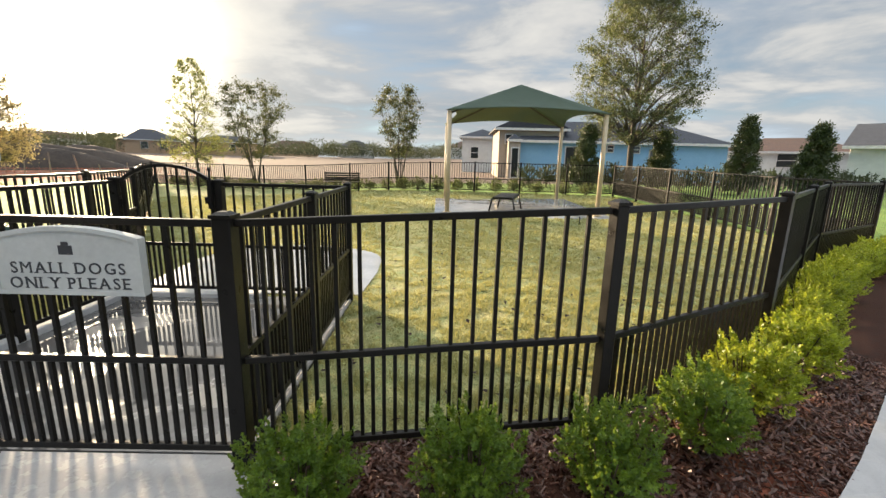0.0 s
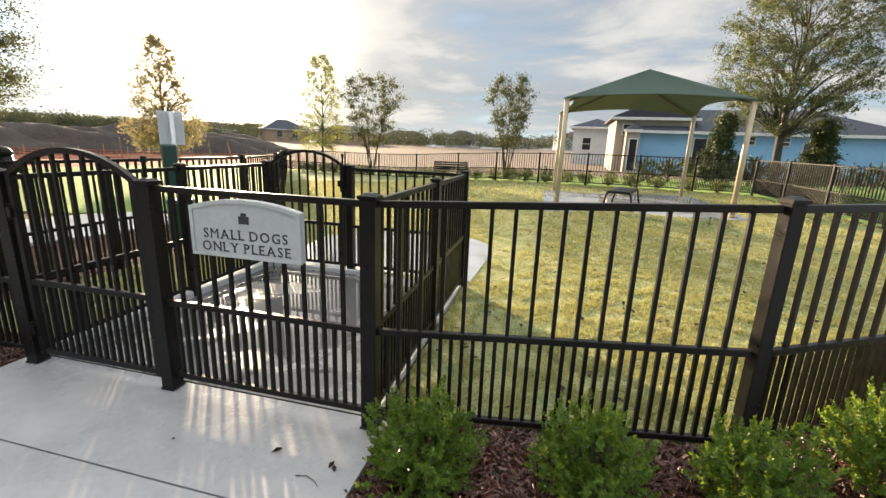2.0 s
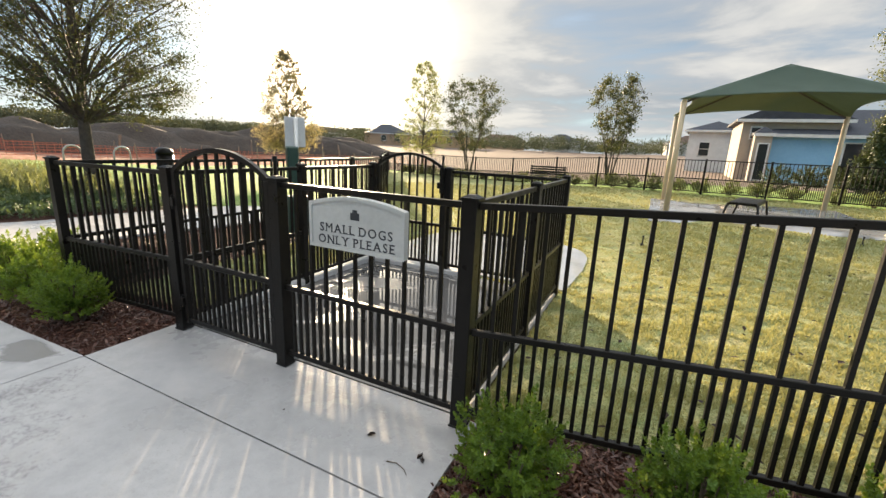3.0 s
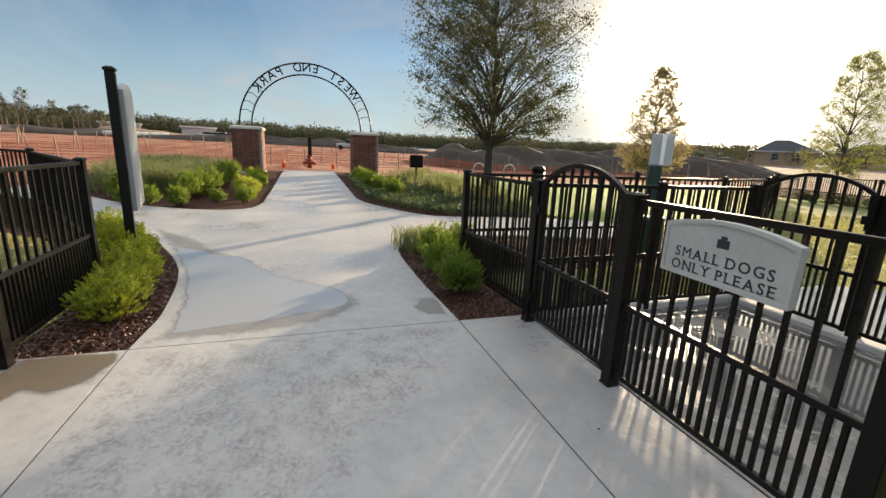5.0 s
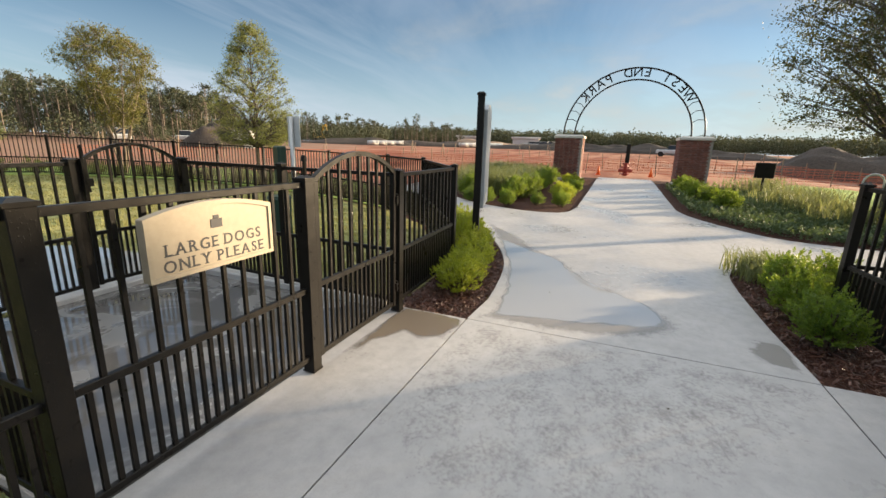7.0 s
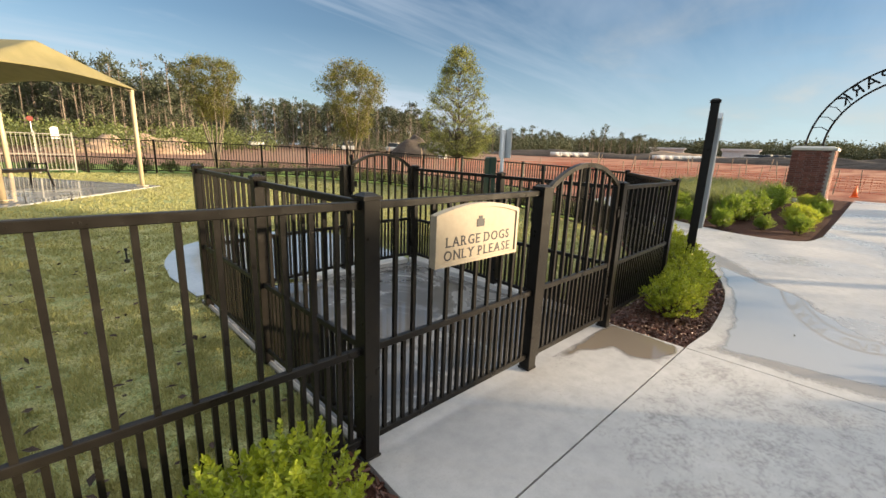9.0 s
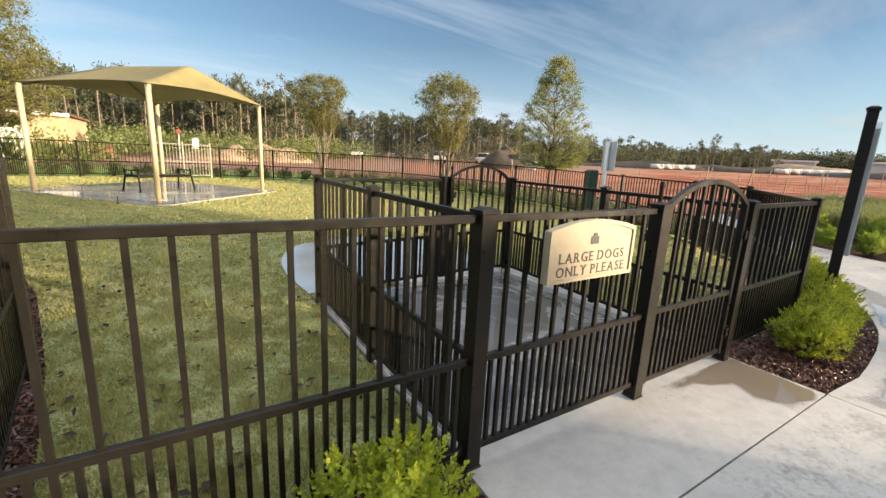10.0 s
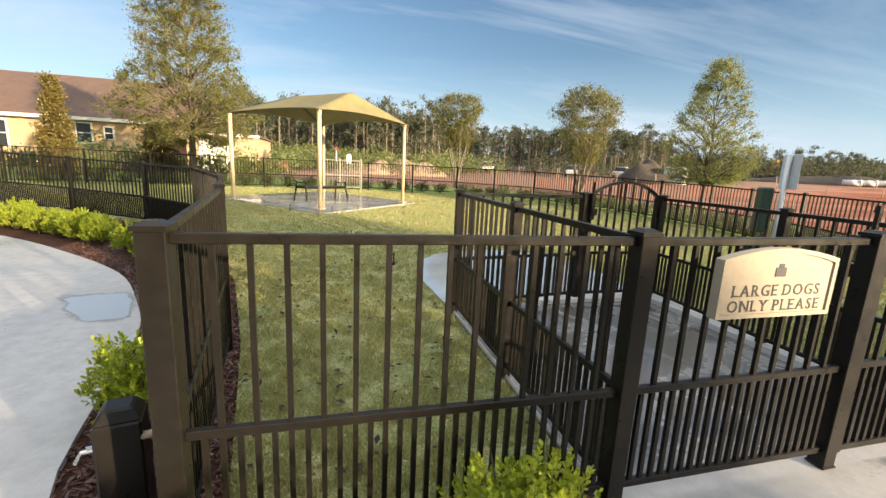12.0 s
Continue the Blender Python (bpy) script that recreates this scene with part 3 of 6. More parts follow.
# ---- fences ----
POST_W, PICK, RAIL_H = 0.066, 0.019, 0.034
TOP, MID, BOT = 1.225, 0.565, 0.10
post_me = boxmesh("post", (POST_W, POST_W, 1.25), M["metal"], 0.003, True)
gpost_me = boxmesh("post", (0.082, 0.082, 1.25), M["metal"], 0.003, True)
cap_me = MB().box((0, 0, 0.008), (0.080, 0.080, 0.016)).box((0, 0, 0.022), (0.072, 0.072, 0.014), taper=0.45).mesh("cap", M["metal"])
gcap_me = MB().box((0, 0, 0.008), (0.096, 0.096, 0.016)).box((0, 0, 0.022), (0.088, 0.088, 0.014), taper=0.45).mesh("cap", M["metal"])
long_me = boxmesh("picket", (PICK, PICK, TOP - 0.09), M["metal"], 0.0, True)
short_me = boxmesh("picket", (PICK, PICK, MID - 0.09), M["metal"], 0.0, True)
boot_me = MB().box((0, 0, 0.01), (0.096, 0.096, 0.012)).mesh("base_plate", M["metal"], bevel=0.004)


def add_post(parent, x, y, gate=False, plate=False, turn=0.0):
    p = part("post", gpost_me if gate else post_me, parent, pose(x, y, g(x, y), 0, 0, turn))
    part("cap", gcap_me if gate else cap_me, p, (0, 0, 1.25))
    if plate:
        part("base_plate", boot_me, p, (0, 0, 0.0))
    return p


def add_panel(parent, a, b, near=True, spacing=0.110, trim=0.04):
    """Rails and pickets between two posts."""
    A, B = Vector((*a, g(*a))), Vector((*b, g(*b)))
    d = B - A
    flat = Vector((d.x, d.y, 0))
    ln, ang = flat.length, math.degrees(math.atan2(d.y, d.x))
    rise = d.z
    for nm, z, hh in (("top_rail", TOP, RAIL_H), ("middle_rail", MID, RAIL_H), ("bottom_rail", BOT, RAIL_H)):
        mb = MB().box((0, 0, 0), (ln - 2 * trim, 0.030, hh))
        me = mb.mesh(nm, M["metal"], bevel=0.003)
        c = (A + B) / 2
        tilt = math.degrees(math.atan2(-rise, ln))
        part(nm, me, parent, pose(c.x, c.y, c.z + z, 0, 0, ang) @ pose(0, 0, 0, 0, tilt, 0))
    n = max(2, round((ln - 2 * trim) / spacing))
    joined = MB()
    for i in range(2 * n - 1):
        f = (trim + (ln - 2 * trim) * (i + 1) / (2 * n)) / ln
        p = A + d * f
        tall = i % 2 == 1
        if near:
            part("picket", long_me if tall else short_me, parent, pose(p.x, p.y, p.z + 0.09, 0, 0, ang))
        else:
            h = (TOP if tall else MID) - 0.09
            joined.box((p.x, p.y, p.z + 0.09 + h / 2), (PICK, PICK, h), Matrix.Rotation(radians(ang), 3, "Z"))
    if not near:
        part("infill", joined.mesh("infill", M["metal"]), parent, kind="stuff")


def fence(pts, near=True, label="black metal picket fence with close-set lower bars", first=True, last=True, gates=()):
    f = thing("metal_fence", None, (0, 0, 0), label, "fence", "black fences")
    for i, (x, y) in enumerate(pts):
        if (i > 0 or first) and (i < len(pts) - 1 or last):
            q = pts[min(i + 1, len(pts) - 1)]
            o = pts[max(i - 1, 0)]
            add_post(f, x, y, i in gates, i in gates, math.degrees(math.atan2(q[1] - o[1], q[0] - o[0])))
    for a, b in zip(pts, pts[1:]):
        add_panel(f, a, b, near)
    return f


def split(pts, most=2.4):
    out = [pts[0]]
    for a, b in zip(pts, pts[1:]):
        n = max(1, math.ceil(math.dist(a, b) / most - 0.05))
        out += [(a[0] + (b[0] - a[0]) * k / n, a[1] + (b[1] - a[1]) * k / n) for k in range(1, n + 1)]
    return out


P0, W1, W2, W3 = (-1.12, 0.516), (-2.43, 0.516), (-3.527, 0.512), (-4.95, 0.40)
L0, L1, L2, L3 = (-1.07, -3.252), (-2.395, -3.252), (-3.56, -3.252), (-5.07, -3.31)
# sign panels and what flanks the gates
fence([P0, W1], gates=(0, 1), label="black metal fence panel that carries a sign")
fence([W2, W3], gates=(0,))
fence([L0, L1], gates=(0, 1), label="black metal fence panel that carries a sign")
fence([L2, L3], gates=(0,))
# pens
SN2, SLP = (-3.56, 3.1), (-2.48, 3.1)
LN2, LLP = (-3.68, -6.05), (-2.63, -6.05)
fence([P0, (-1.125, 1.8), (-1.13, 3.06)], first=False)
fence([(-1.13, 3.06), SLP], first=False, gates=(1,))
fence([SN2, (-3.55, 1.85), W2], last=False, gates=(0,))
fence([L0, (-1.07, -4.47), (-1.08, -5.85)], first=False)
fence([(-1.08, -5.85), LLP], first=False, gates=(1,))
fence([LN2, (-3.6, -4.55), L2], last=False, gates=(0,))
# yard fences
fence([P0, (0.70, 0.68), (2.15, 1.45), (3.5, 2.78), (4.95, 4.2)], first=False)
fence([(4.95, 4.2), (6.9, 5.36)], first=False)
fence(split([(6.9, 5.36), (6.95, 15.9)], 2.12), near=False, first=False)
N_LINE = split([(6.95, 15.9), (1.3, 16.6)], 2.0) + split([(1.3, 16.6), (-4.4, 18.6), (-15.8, 21.8)], 2.4)[1:]
fence(N_LINE, near=False, first=False)
fence(split([(-15.8, 21.8), (-9.1, 11.6), (-5.6, 6.2)], 2.4), near=False, first=False)
fence([(-5.6, 6.2), (-5.1, 4.6), (-5.0, 2.3), W3], first=False, last=False)
LE = (0.655, -3.252)
fence([L0, LE], first=False, gates=(1,))
fence([LE, (0.93, -5.2), (1.38, -7.15), (1.95, -8.75), (2.55, -10.35)], first=False)
fence([(2.55, -10.35), (3.85, -11.75), (5.75, -13.0), (8, -14.1)], near=False, first=False)
fence(split([(8, -14.1), (13, -15.5), (13, -19), (9, -20.5), (3, -21.6), (-1.5, -22), (-5.5, -20.8), (-8.3, -18.5), (-10, -15), (-10.3, -11.5), (-9.8, -8.7)], 2.4), near=False, first=False)
fence([(-9.8, -8.7), (-8.9, -6.4), (-7.6, -4.9), L3], near=True, first=False, last=False)


def gate(a, b, hinge_first=True, latch=0):
    """Arched gate between two posts."""
    A, B = Vector((*a, 0)), Vector((*b, 0))
    d = B - A
    ln, ang = d.length, math.degrees(math.atan2(d.y, d.x))
    gt = thing("gate", None, pose(a[0], a[1], 0, 0, 0, ang), "closed black metal gate with an arched top rail", "gate", "arched gates")
    x0, x1 = 0.062, ln - 0.062
    stile = boxmesh("stile", (0.040, 0.040, 1.17), M["metal"], 0.003, True)
    part("stile", stile, gt, (x0 + 0.02, 0, 0.07))
    part("stile", stile, gt, (x1 - 0.02, 0, 0.07))
    w = x1 - x0

    def arch(x):
        u = (x - x0) / w * 2 - 1
        R = ((w / 2) ** 2 + 0.17 ** 2) / (2 * 0.17)
        return 1.235 + math.sqrt(max(0, R * R - (u * w / 2) ** 2)) - (R - 0.17)
    path = [(x0 + w * i / 20, 0, arch(x0 + w * i / 20)) for i in range(21)]
    part("arched_rail", MB().strip(path, 0.017, (0, 1, 0), 0.032).mesh("arched_rail", M["metal"]), gt)
    for nm, z in (("middle_rail", 0.575), ("bottom_rail", 0.095)):
        part(nm, boxmesh(nm, (w - 0.08, 0.030, 0.036), M["metal"], 0.003), gt, ((x0 + x1) / 2, 0, z))
    n = 8
    for i in range(2 * n - 1):
        x = x0 + 0.04 + (w - 0.08) * (i + 1) / (2 * n)
        h = (arch(x) if i % 2 else 0.575) - 0.09
        part("picket", boxmesh("picket", (PICK, PICK, h), M["metal"], 0, True), gt, (x, 0, 0.09))
    hx = x0 - 0.012 if hinge_first else x1 + 0.012
    hinge = MB().tube([(0, 0, -0.05), (0, 0, 0.05)], 0.012, 8).box((0, 0, 0), (0.05, 0.03, 0.06)).mesh("hinge", M["metal"])
    for z in (0.25, 1.02):
        part("hinge", hinge, gt, (hx, -0.02, z))
    if latch:
        lx = x1 - 0.004 if hinge_first else x0 + 0.004
        la = MB().box((0, 0, -0.10), (0.045, 0.055, 0.30)).tube([(0, 0, 0.05), (0, 0, 0.14)], 0.012, 8).tube([(0, 0, 0.14), (0, 0, 0.175)], [0.020, 0.014], 8).box((-0.02, 0, -0.16), (0.06, 0.07, 0.07))
        part("latch", la.mesh("latch", M["metal"], bevel=0.0), gt, (lx, 0.05 * latch, 1.22), "black magnetic gate latch")
    return gt


gate(W2, W1, True, 1)
gate(L1, L2, False, 1)
gate(SN2, SLP, True, -1)
gate(LN2, LLP, True, 1)

# ---- rain water on the paving ----
def puddle_material(name, bed):
    """Standing water in the middle, a damp rim round it that breaks up where it is drying."""
    def build(nt, bsdf, out):
        v = worldco(nt)
        damp = nd(nt, "ShaderNodeAttribute", attribute_name="damp").outputs["Fac"]
        pool = nd(nt, "ShaderNodeAttribute", attribute_name="pool").outputs["Fac"]
        n1 = noise_f(nt, v, 5.0, 6, 0.65)
        n2 = noise_f(nt, v, 38.0, 4, 0.7)
        n3 = noise_f(nt, v, 2.4, 4, 0.5)
        edge = math_node(nt, "ADD", damp, math_node(nt, "ADD", math_node(nt, "MULTIPLY", n1, 1.0), math_node(nt, "MULTIPLY", n2, 0.9)))
        wet = ramp(nt, math_node(nt, "MULTIPLY", edge, 0.5), [(0.56, 0.0), (0.80, 0.60)])
        deep = ramp(nt, math_node(nt, "ADD", pool, math_node(nt, "MULTIPLY", math_node(nt, "SUBTRACT", n3, 0.5), 0.5)), [(0.44, 0.0), (0.54, 1.0)])
        col = mixc(nt, deep, mixc(nt, n1, (0.245, 0.228, 0.21), (0.335, 0.32, 0.305)), bed)
        nt.links.new(col, bsdf.inputs["Base Color"])
        nt.links.new(ramp(nt, deep, [(0.0, 0.30), (1.0, 0.02)]), bsdf.inputs["Roughness"])
        nt.links.new(ramp(nt, deep, [(0.0, 0.45), (1.0, 1.0)]), bsdf.inputs["Specular IOR Level"])
        clear = nd(nt, "ShaderNodeBsdfTransparent")
        mx = nd(nt, "ShaderNodeMixShader", {0: math_node(nt, "MAXIMUM", wet, math_node(nt, "MULTIPLY", deep, 0.94)), 1: clear.outputs[0], 2: bsdf.outputs[0]})
        nt.links.new(mx.outputs[0], out.inputs[0])
    return material(name, build)


M["puddle"] = puddle_material("rain_puddle", (0.355, 0.357, 0.36))
# brown wet bed, darkened to carry the fence's dark reflection
M["gate_puddle"] = puddle_material("brown_gate_puddle", (0.19, 0.158, 0.125))


def edge_distance(ring, x, y):
    """Distance to a closed outline, positive inside."""
    best, odd = 1e9, False
    for i in range(len(ring)):
        (x0, y0), (x1, y1) = ring[i - 1], ring[i]
        dx, dy = x1 - x0, y1 - y0
        t = min(1.0, max(0.0, ((x - x0) * dx + (y - y0) * dy) / max(1e-9, dx * dx + dy * dy)))
        best = min(best, math.hypot(x - x0 - t * dx, y - y0 - t * dy))
        if (y0 > y) != (y1 > y) and x < dx * (y - y0) / (y1 - y0) + x0:
            odd = not odd
    return best if odd else -best


def film(name, outline, pool, soft, label, most=1.0, step=0.06, mat="puddle"):
    """A thin sheet of rain water: damp towards its outline, standing in its pool."""
    ring = curve_pts(outline + [outline[0]], 0.15)[:-1]
    core = curve_pts(pool + [pool[0]], 0.15)[:-1] if pool else []
    xs, ys = [p[0] for p in ring], [p[1] for p in ring]
    nx, ny = int((max(xs) - min(xs)) / step) + 2, int((max(ys) - min(ys)) / step) + 2
    mb, index, damp, deep = MB(), {}, [], []

    def vert(i, j):
        if (i, j) not in index:
            x, y = min(xs) + i * step, min(ys) + j * step
            index[i, j] = len(mb.v)
            mb.v.append((x, y, g(x, y) + 0.0016))
            damp.append(max(0.0, min(most, edge_distance(ring, x, y) / soft)))
            deep.append(max(0.0, min(1.0, 0.5 + edge_distance(core, x, y) / 0.4)) if core else 0.0)
        return index[i, j]
    for i in range(nx):
        for j in range(ny):
            x, y = min(xs) + (i + 0.5) * step, min(ys) + (j + 0.5) * step
            if edge_distance(ring, x, y) > -step:
                mb.f.append((vert(i, j), vert(i + 1, j), vert(i + 1, j + 1), vert(i, j + 1)))
    me = mb.mesh(name, M[mat])
    for key, values in (("damp", damp), ("pool", deep)):
        me.attributes.new(key, "FLOAT", "POINT").data.foreach_set("value", values)
    thing(name, me, label=label, category="puddle", kind="structure")


film("puddle", [(-3.70, -2.58), (-4.18, -2.50), (-5.16, -2.66), (-5.95, -2.86), (-7.2, -3.34), (-8.6, -3.9), (-7.5, -2.98), (-6.62, -2.50), (-6.25, -2.12), (-5.38, -1.68), (-5.1, -1.36), (-4.5, -0.90), (-4.2, -0.88), (-3.92, -1.15), (-3.72, -1.75)], [(-3.86, -2.46), (-4.2, -2.42), (-5.15, -2.58), (-5.95, -2.78), (-7.0, -3.15), (-6.5, -2.60), (-6.22, -2.22), (-5.38, -1.78), (-5.12, -1.48), (-4.52, -1.02), (-4.22, -1.08), (-4.02, -1.7), (-3.9, -2.2)], 0.22, "shallow rain puddle with a damp rim on the concrete", 0.85)
film("puddle", [(-3.64, -3.22), (-2.2, -3.22), (-2.5, -3.16), (-2.95, -3.08), (-3.14, -2.98), (-3.08, -2.80), (-3.2, -2.62), (-3.5, -2.59), (-3.64, -2.63)], [(-3.62, -3.2), (-2.5, -3.21), (-2.95, -3.13), (-3.2, -3.0), (-3.14, -2.82), (-3.25, -2.68), (-3.48, -2.64), (-3.62, -2.66)], 0.16, "shallow brown rain puddle against the gate", mat="gate_puddle")
film("puddle", [(1.86, -5.95), (2.02, -6.62), (2.2, -6.86), (2.5, -6.84), (2.95, -6.78), (2.72, -6.5), (2.5, -6.1), (2.15, -5.85)], [(1.93, -6.03), (2.08, -6.55), (2.25, -6.76), (2.5, -6.74), (2.8, -6.7), (2.62, -6.46), (2.42, -6.12), (2.15, -5.95)], 0.18, "shallow rain puddle beside the bed")
film("damp_patch", [(-4.3, -0.30), (-4.05, -0.44), (-3.85, -0.38), (-3.78, -0.16), (-4.3, -0.14)], [], 0.07, "small damp patch beside the bed edge")
film("damp_patch", [(-3.64, -2.58), (-2.3, -2.58), (-1.8, -2.2), (-1.9, -1.4), (-2.5, -0.75), (-3.2, -0.3), (-3.64, -0.25)], [], 0.5, "concrete spotted dark by sprinkler drops", 0.22, 0.1)


# ---- signs ----
def text_mesh(body, size, mat, depth=0.003, bold=0.0, align="CENTER"):
    cu = bpy.data.curves.new("lettering", "FONT")
    cu.body, cu.size, cu.extrude, cu.offset, cu.align_x, cu.align_y = body, size, depth, bold, align, "CENTER"
    cu.resolution_u = 3
    ob = bpy.data.objects.new("lettering", cu)
    scene.collection.objects.link(ob)
    me = bpy.data.meshes.new_from_object(ob.evaluated_get(bpy.context.evaluated_depsgraph_get()))
    bpy.data.objects.remove(ob)
    bpy.data.curves.remove(cu)
    me.materials.clear()
    me.materials.append(mat)
    me.name = "lettering"
    return me


def slab_word(word, size, mat):
    """A word in capitals with slab serifs on the ends of its straight strokes: the mesh and its width."""
    mb, x0, cap = MB(), 0.0, size * 0.70
    for ch in word:
        me = text_mesh(ch, size, mat, 0.0008, 0.0 if ch == "M" else 0.0006, "LEFT")
        co = [v.co.copy() for v in me.vertices]
        lo = min(c.x for c in co)
        wd = max(c.x for c in co) - lo
        n = len(mb.v)
        mb.v += [(c.x - lo + x0, c.y, c.z) for c in co]
        mb.f += [tuple(n + i for i in p.vertices) for p in me.polygons]
        bpy.data.meshes.remove(me)
        if ch not in "SOG":
            ymin, ymax = min(c.y for c in co), max(c.y for c in co)
            for y, sgn in ((ymin, 1), (ymax, -1)):
                if ch == "A" and sgn < 0:
                    continue
                xs = sorted(c.x - lo for c in co if abs(c.y - y) < size * 0.02)
                runs = [[xs[0], xs[0]]]
                for x in xs[1:]:
                    if x - runs[-1][1] > size * 0.20 and ch in "MANRYP":
                        runs.append([x, x])
                    runs[-1][1] = x
                over = 0.09 if ch in "MN" else 0.16
                for a, b in (runs if ch != "M" else (runs[0], runs[-1])):
                    mb.box((x0 + (a + b) / 2, y + sgn * size * 0.03, 0), (b - a + size * over, size * 0.05, 0.0018))
        x0 += wd + size * 0.19
    return mb.mesh("lettering", mat), x0 - size * 0.19


def sign_outline(w, h, rise, inset=0.0, n=16):
    a = w / 2 - inset
    pts = [(-a, -h / 2 + inset), (a, -h / 2 + inset)]
    for i in range(n + 1):
        u = 1 - 2 * i / n
        pts.append((u * a, h / 2 - rise - inset + rise * (1 - u * u)))
    return pts


def dog_sign(at, word, mat, label):
    """Arched sign board with a raised rim, two lines of lettering and a plain emblem."""
    s = thing("sign", None, at, label, "sign")
    w, h, rise = 0.635, 0.300, 0.045
    me = MB().prism(sign_outline(w, h, rise), -0.026, 0.012).mesh("board", mat, bevel=0.003)
    part("board", me, s)
    o, i = sign_outline(w, h, rise), sign_outline(w, h, rise, 0.018)
    mb, n = MB(), len(o)
    mb.v = [(x, y, 0.0125) for x, y in o] + [(x, y, 0.020) for x, y in o] + [(x, y, 0.020) for x, y in i] + [(x, y, 0.0125) for x, y in i]
    for k in range(n):
        j = (k + 1) % n
        for a in range(3):
            mb.f.append((a * n + k, a * n + j, (a + 1) * n + j, (a + 1) * n + k))
        mb.f.append((3 * n + k, 3 * n + j, j, k))
    part("rim", mb.mesh("rim", mat), s)
    for words, yy, wide in (((word, "DOGS"), -0.034, 0.487), (("ONLY", "PLEASE"), -0.101, 0.512)):
        built = [slab_word(t, 0.071, M["ink"]) for t in words]
        k = (wide - 0.034) / sum(w0 for m, w0 in built)
        x0 = -wide / 2
        for m, w0 in built:
            part("lettering", m, s, pose(x0, yy, 0.0132) @ Matrix.Diagonal((k, 1, 1, 1)), "dark slab-serif lettering")
            x0 += w0 * k + 0.034
    part("emblem", MB().box((0, -0.004, 0), (0.060, 0.040, 0.004)).box((0, 0.024, 0), (0.030, 0.016, 0.004)).mesh("emblem", M["ink"], bevel=0.0012), s, (0, 0.052, 0.0125), "plain dark emblem")
    for x in (-0.2, 0.2):
        part("bracket", boxmesh("bracket", (0.03, 0.20, 0.03), M["metal"], 0.002), s, (x, 0, -0.041))
    return s


dog_sign(pose(-1.757, 0.432, 1.062, 90, 0, 0), "SMALL", M["sign_white"], "off-white arched sign board with dark lettering on the fence")
dog_sign(pose(-1.697, -3.168, 1.062, 90, 0, 180), "LARGE", M["sign_cream"], "cream arched sign board with dark lettering on the fence")


# ---- shade canopies ----
def canopy(center, turn, half, ridge, cloth, label, post_h, peak):
    zc = g(*center)
    c = thing("shade_canopy", None, pose(center[0], center[1], zc, 0, 0, turn), label, "canopy", "shade canopies")
    corners = [(-half, -half), (half, -half), (half, half), (-half, half)]
    for x, y in corners:
        p = part("post", MB().tube([(0, 0, -0.05), (0, 0, post_h)], 0.06, 14).mesh("post", M["beige_metal"], smooth=True), c, (x, y, 0))
        part("base_plate", MB().box((0, 0, 0.012), (0.22, 0.22, 0.024)).mesh("base_plate", M["beige_metal"], bevel=0.004), p)
        part("bracket", MB().box((0, 0, 0), (0.10, 0.10, 0.12)).mesh("bracket", M["beige_metal"], bevel=0.01), p, (0, 0, post_h))
    # hip frame under the cloth, in dark bark colour that paints in its shade
    rid = [(0, -ridge, peak - 0.05), (0, ridge, peak - 0.05)]
    for k, (x, y) in enumerate(corners):
        q = rid[0] if y < 0 else rid[1]
        part("rafter", MB().tube([(x, y, post_h), q], 0.022, 8).mesh("rafter", M["bark"]), c)
    part("ridge_bar", MB().tube(rid, 0.03, 8).mesh("ridge_bar", M["bark"]), c)
    # cloth: four sagging fields, edges drawn in between the posts
    n = 12
    mb = MB()
    e = half + 0.10

    def put(a, b, p, q):
        base = len(mb.v)
        for i in range(n + 1):
            u = i / n
            for j in range(n + 1):
                w = j / n
                lo = Vector(a).lerp(Vector(b), u)
                hi = Vector(p).lerp(Vector(q), u)
                edge = 4 * u * (1 - u)
                lo = lo + (hi - lo) * (0.16 * edge)
                r = lo.lerp(hi, w)
                r.z -= 0.16 * edge * 4 * w * (1 - w) * 0.6 - 0.02
                mb.v.append(tuple(r))
        for i in range(n):
            for j in range(n):
                k = base + i * (n + 1) + j
                mb.f.append((k, k + n + 1, k + n + 2, k + 1))
    z = post_h + 0.05
    C = [(-e, -e, z), (e, -e, z), (e, e, z), (-e, e, z)]
    A, B = (0, -ridge, peak), (0, ridge, peak)
    put(C[0], C[1], A, A)
    put(C[1], C[2], A, B)
    put(C[2], C[3], B, B)
    put(C[3], C[0], B, A)
    me = mb.mesh("cloth", cloth, smooth=True)
    bm = bmesh.new()
    bm.from_mesh(me)
    bmesh.ops.remove_doubles(bm, verts=bm.verts, dist=0.002)
    bmesh.ops.solidify(bm, geom=bm.faces[:], thickness=0.012)
    bm.to_mesh(me)
    bm.free()
    part("cloth", me, c)
    pad = [(-half - 0.35, -half - 0.35), (half + 0.35, -half - 0.35), (half + 0.35, half + 0.35), (-half - 0.35, half + 0.35)]
    R = Matrix.Rotation(radians(turn), 2)
    pts = [tuple(R @ Vector(p) + Vector(center)) for p in pad]
    thing("canopy_pad", slab("canopy_pad", pts, 0.012, 0.1, M["pad_concrete"]), label="wet concrete pad under the shade canopy", category="pavement", kind="structure")
    return pts


canopy_n = canopy((2.07, 11.93), 0, 2.03, 0.75, M["green_cloth"], "green fabric shade canopy on four beige posts", 2.56, 3.50)
canopy_s = canopy((0.48, -17.1), 45, 2.0, 1.35, M["tan_cloth"], "olive tan fabric shade canopy on four beige posts", 2.66, 3.50)


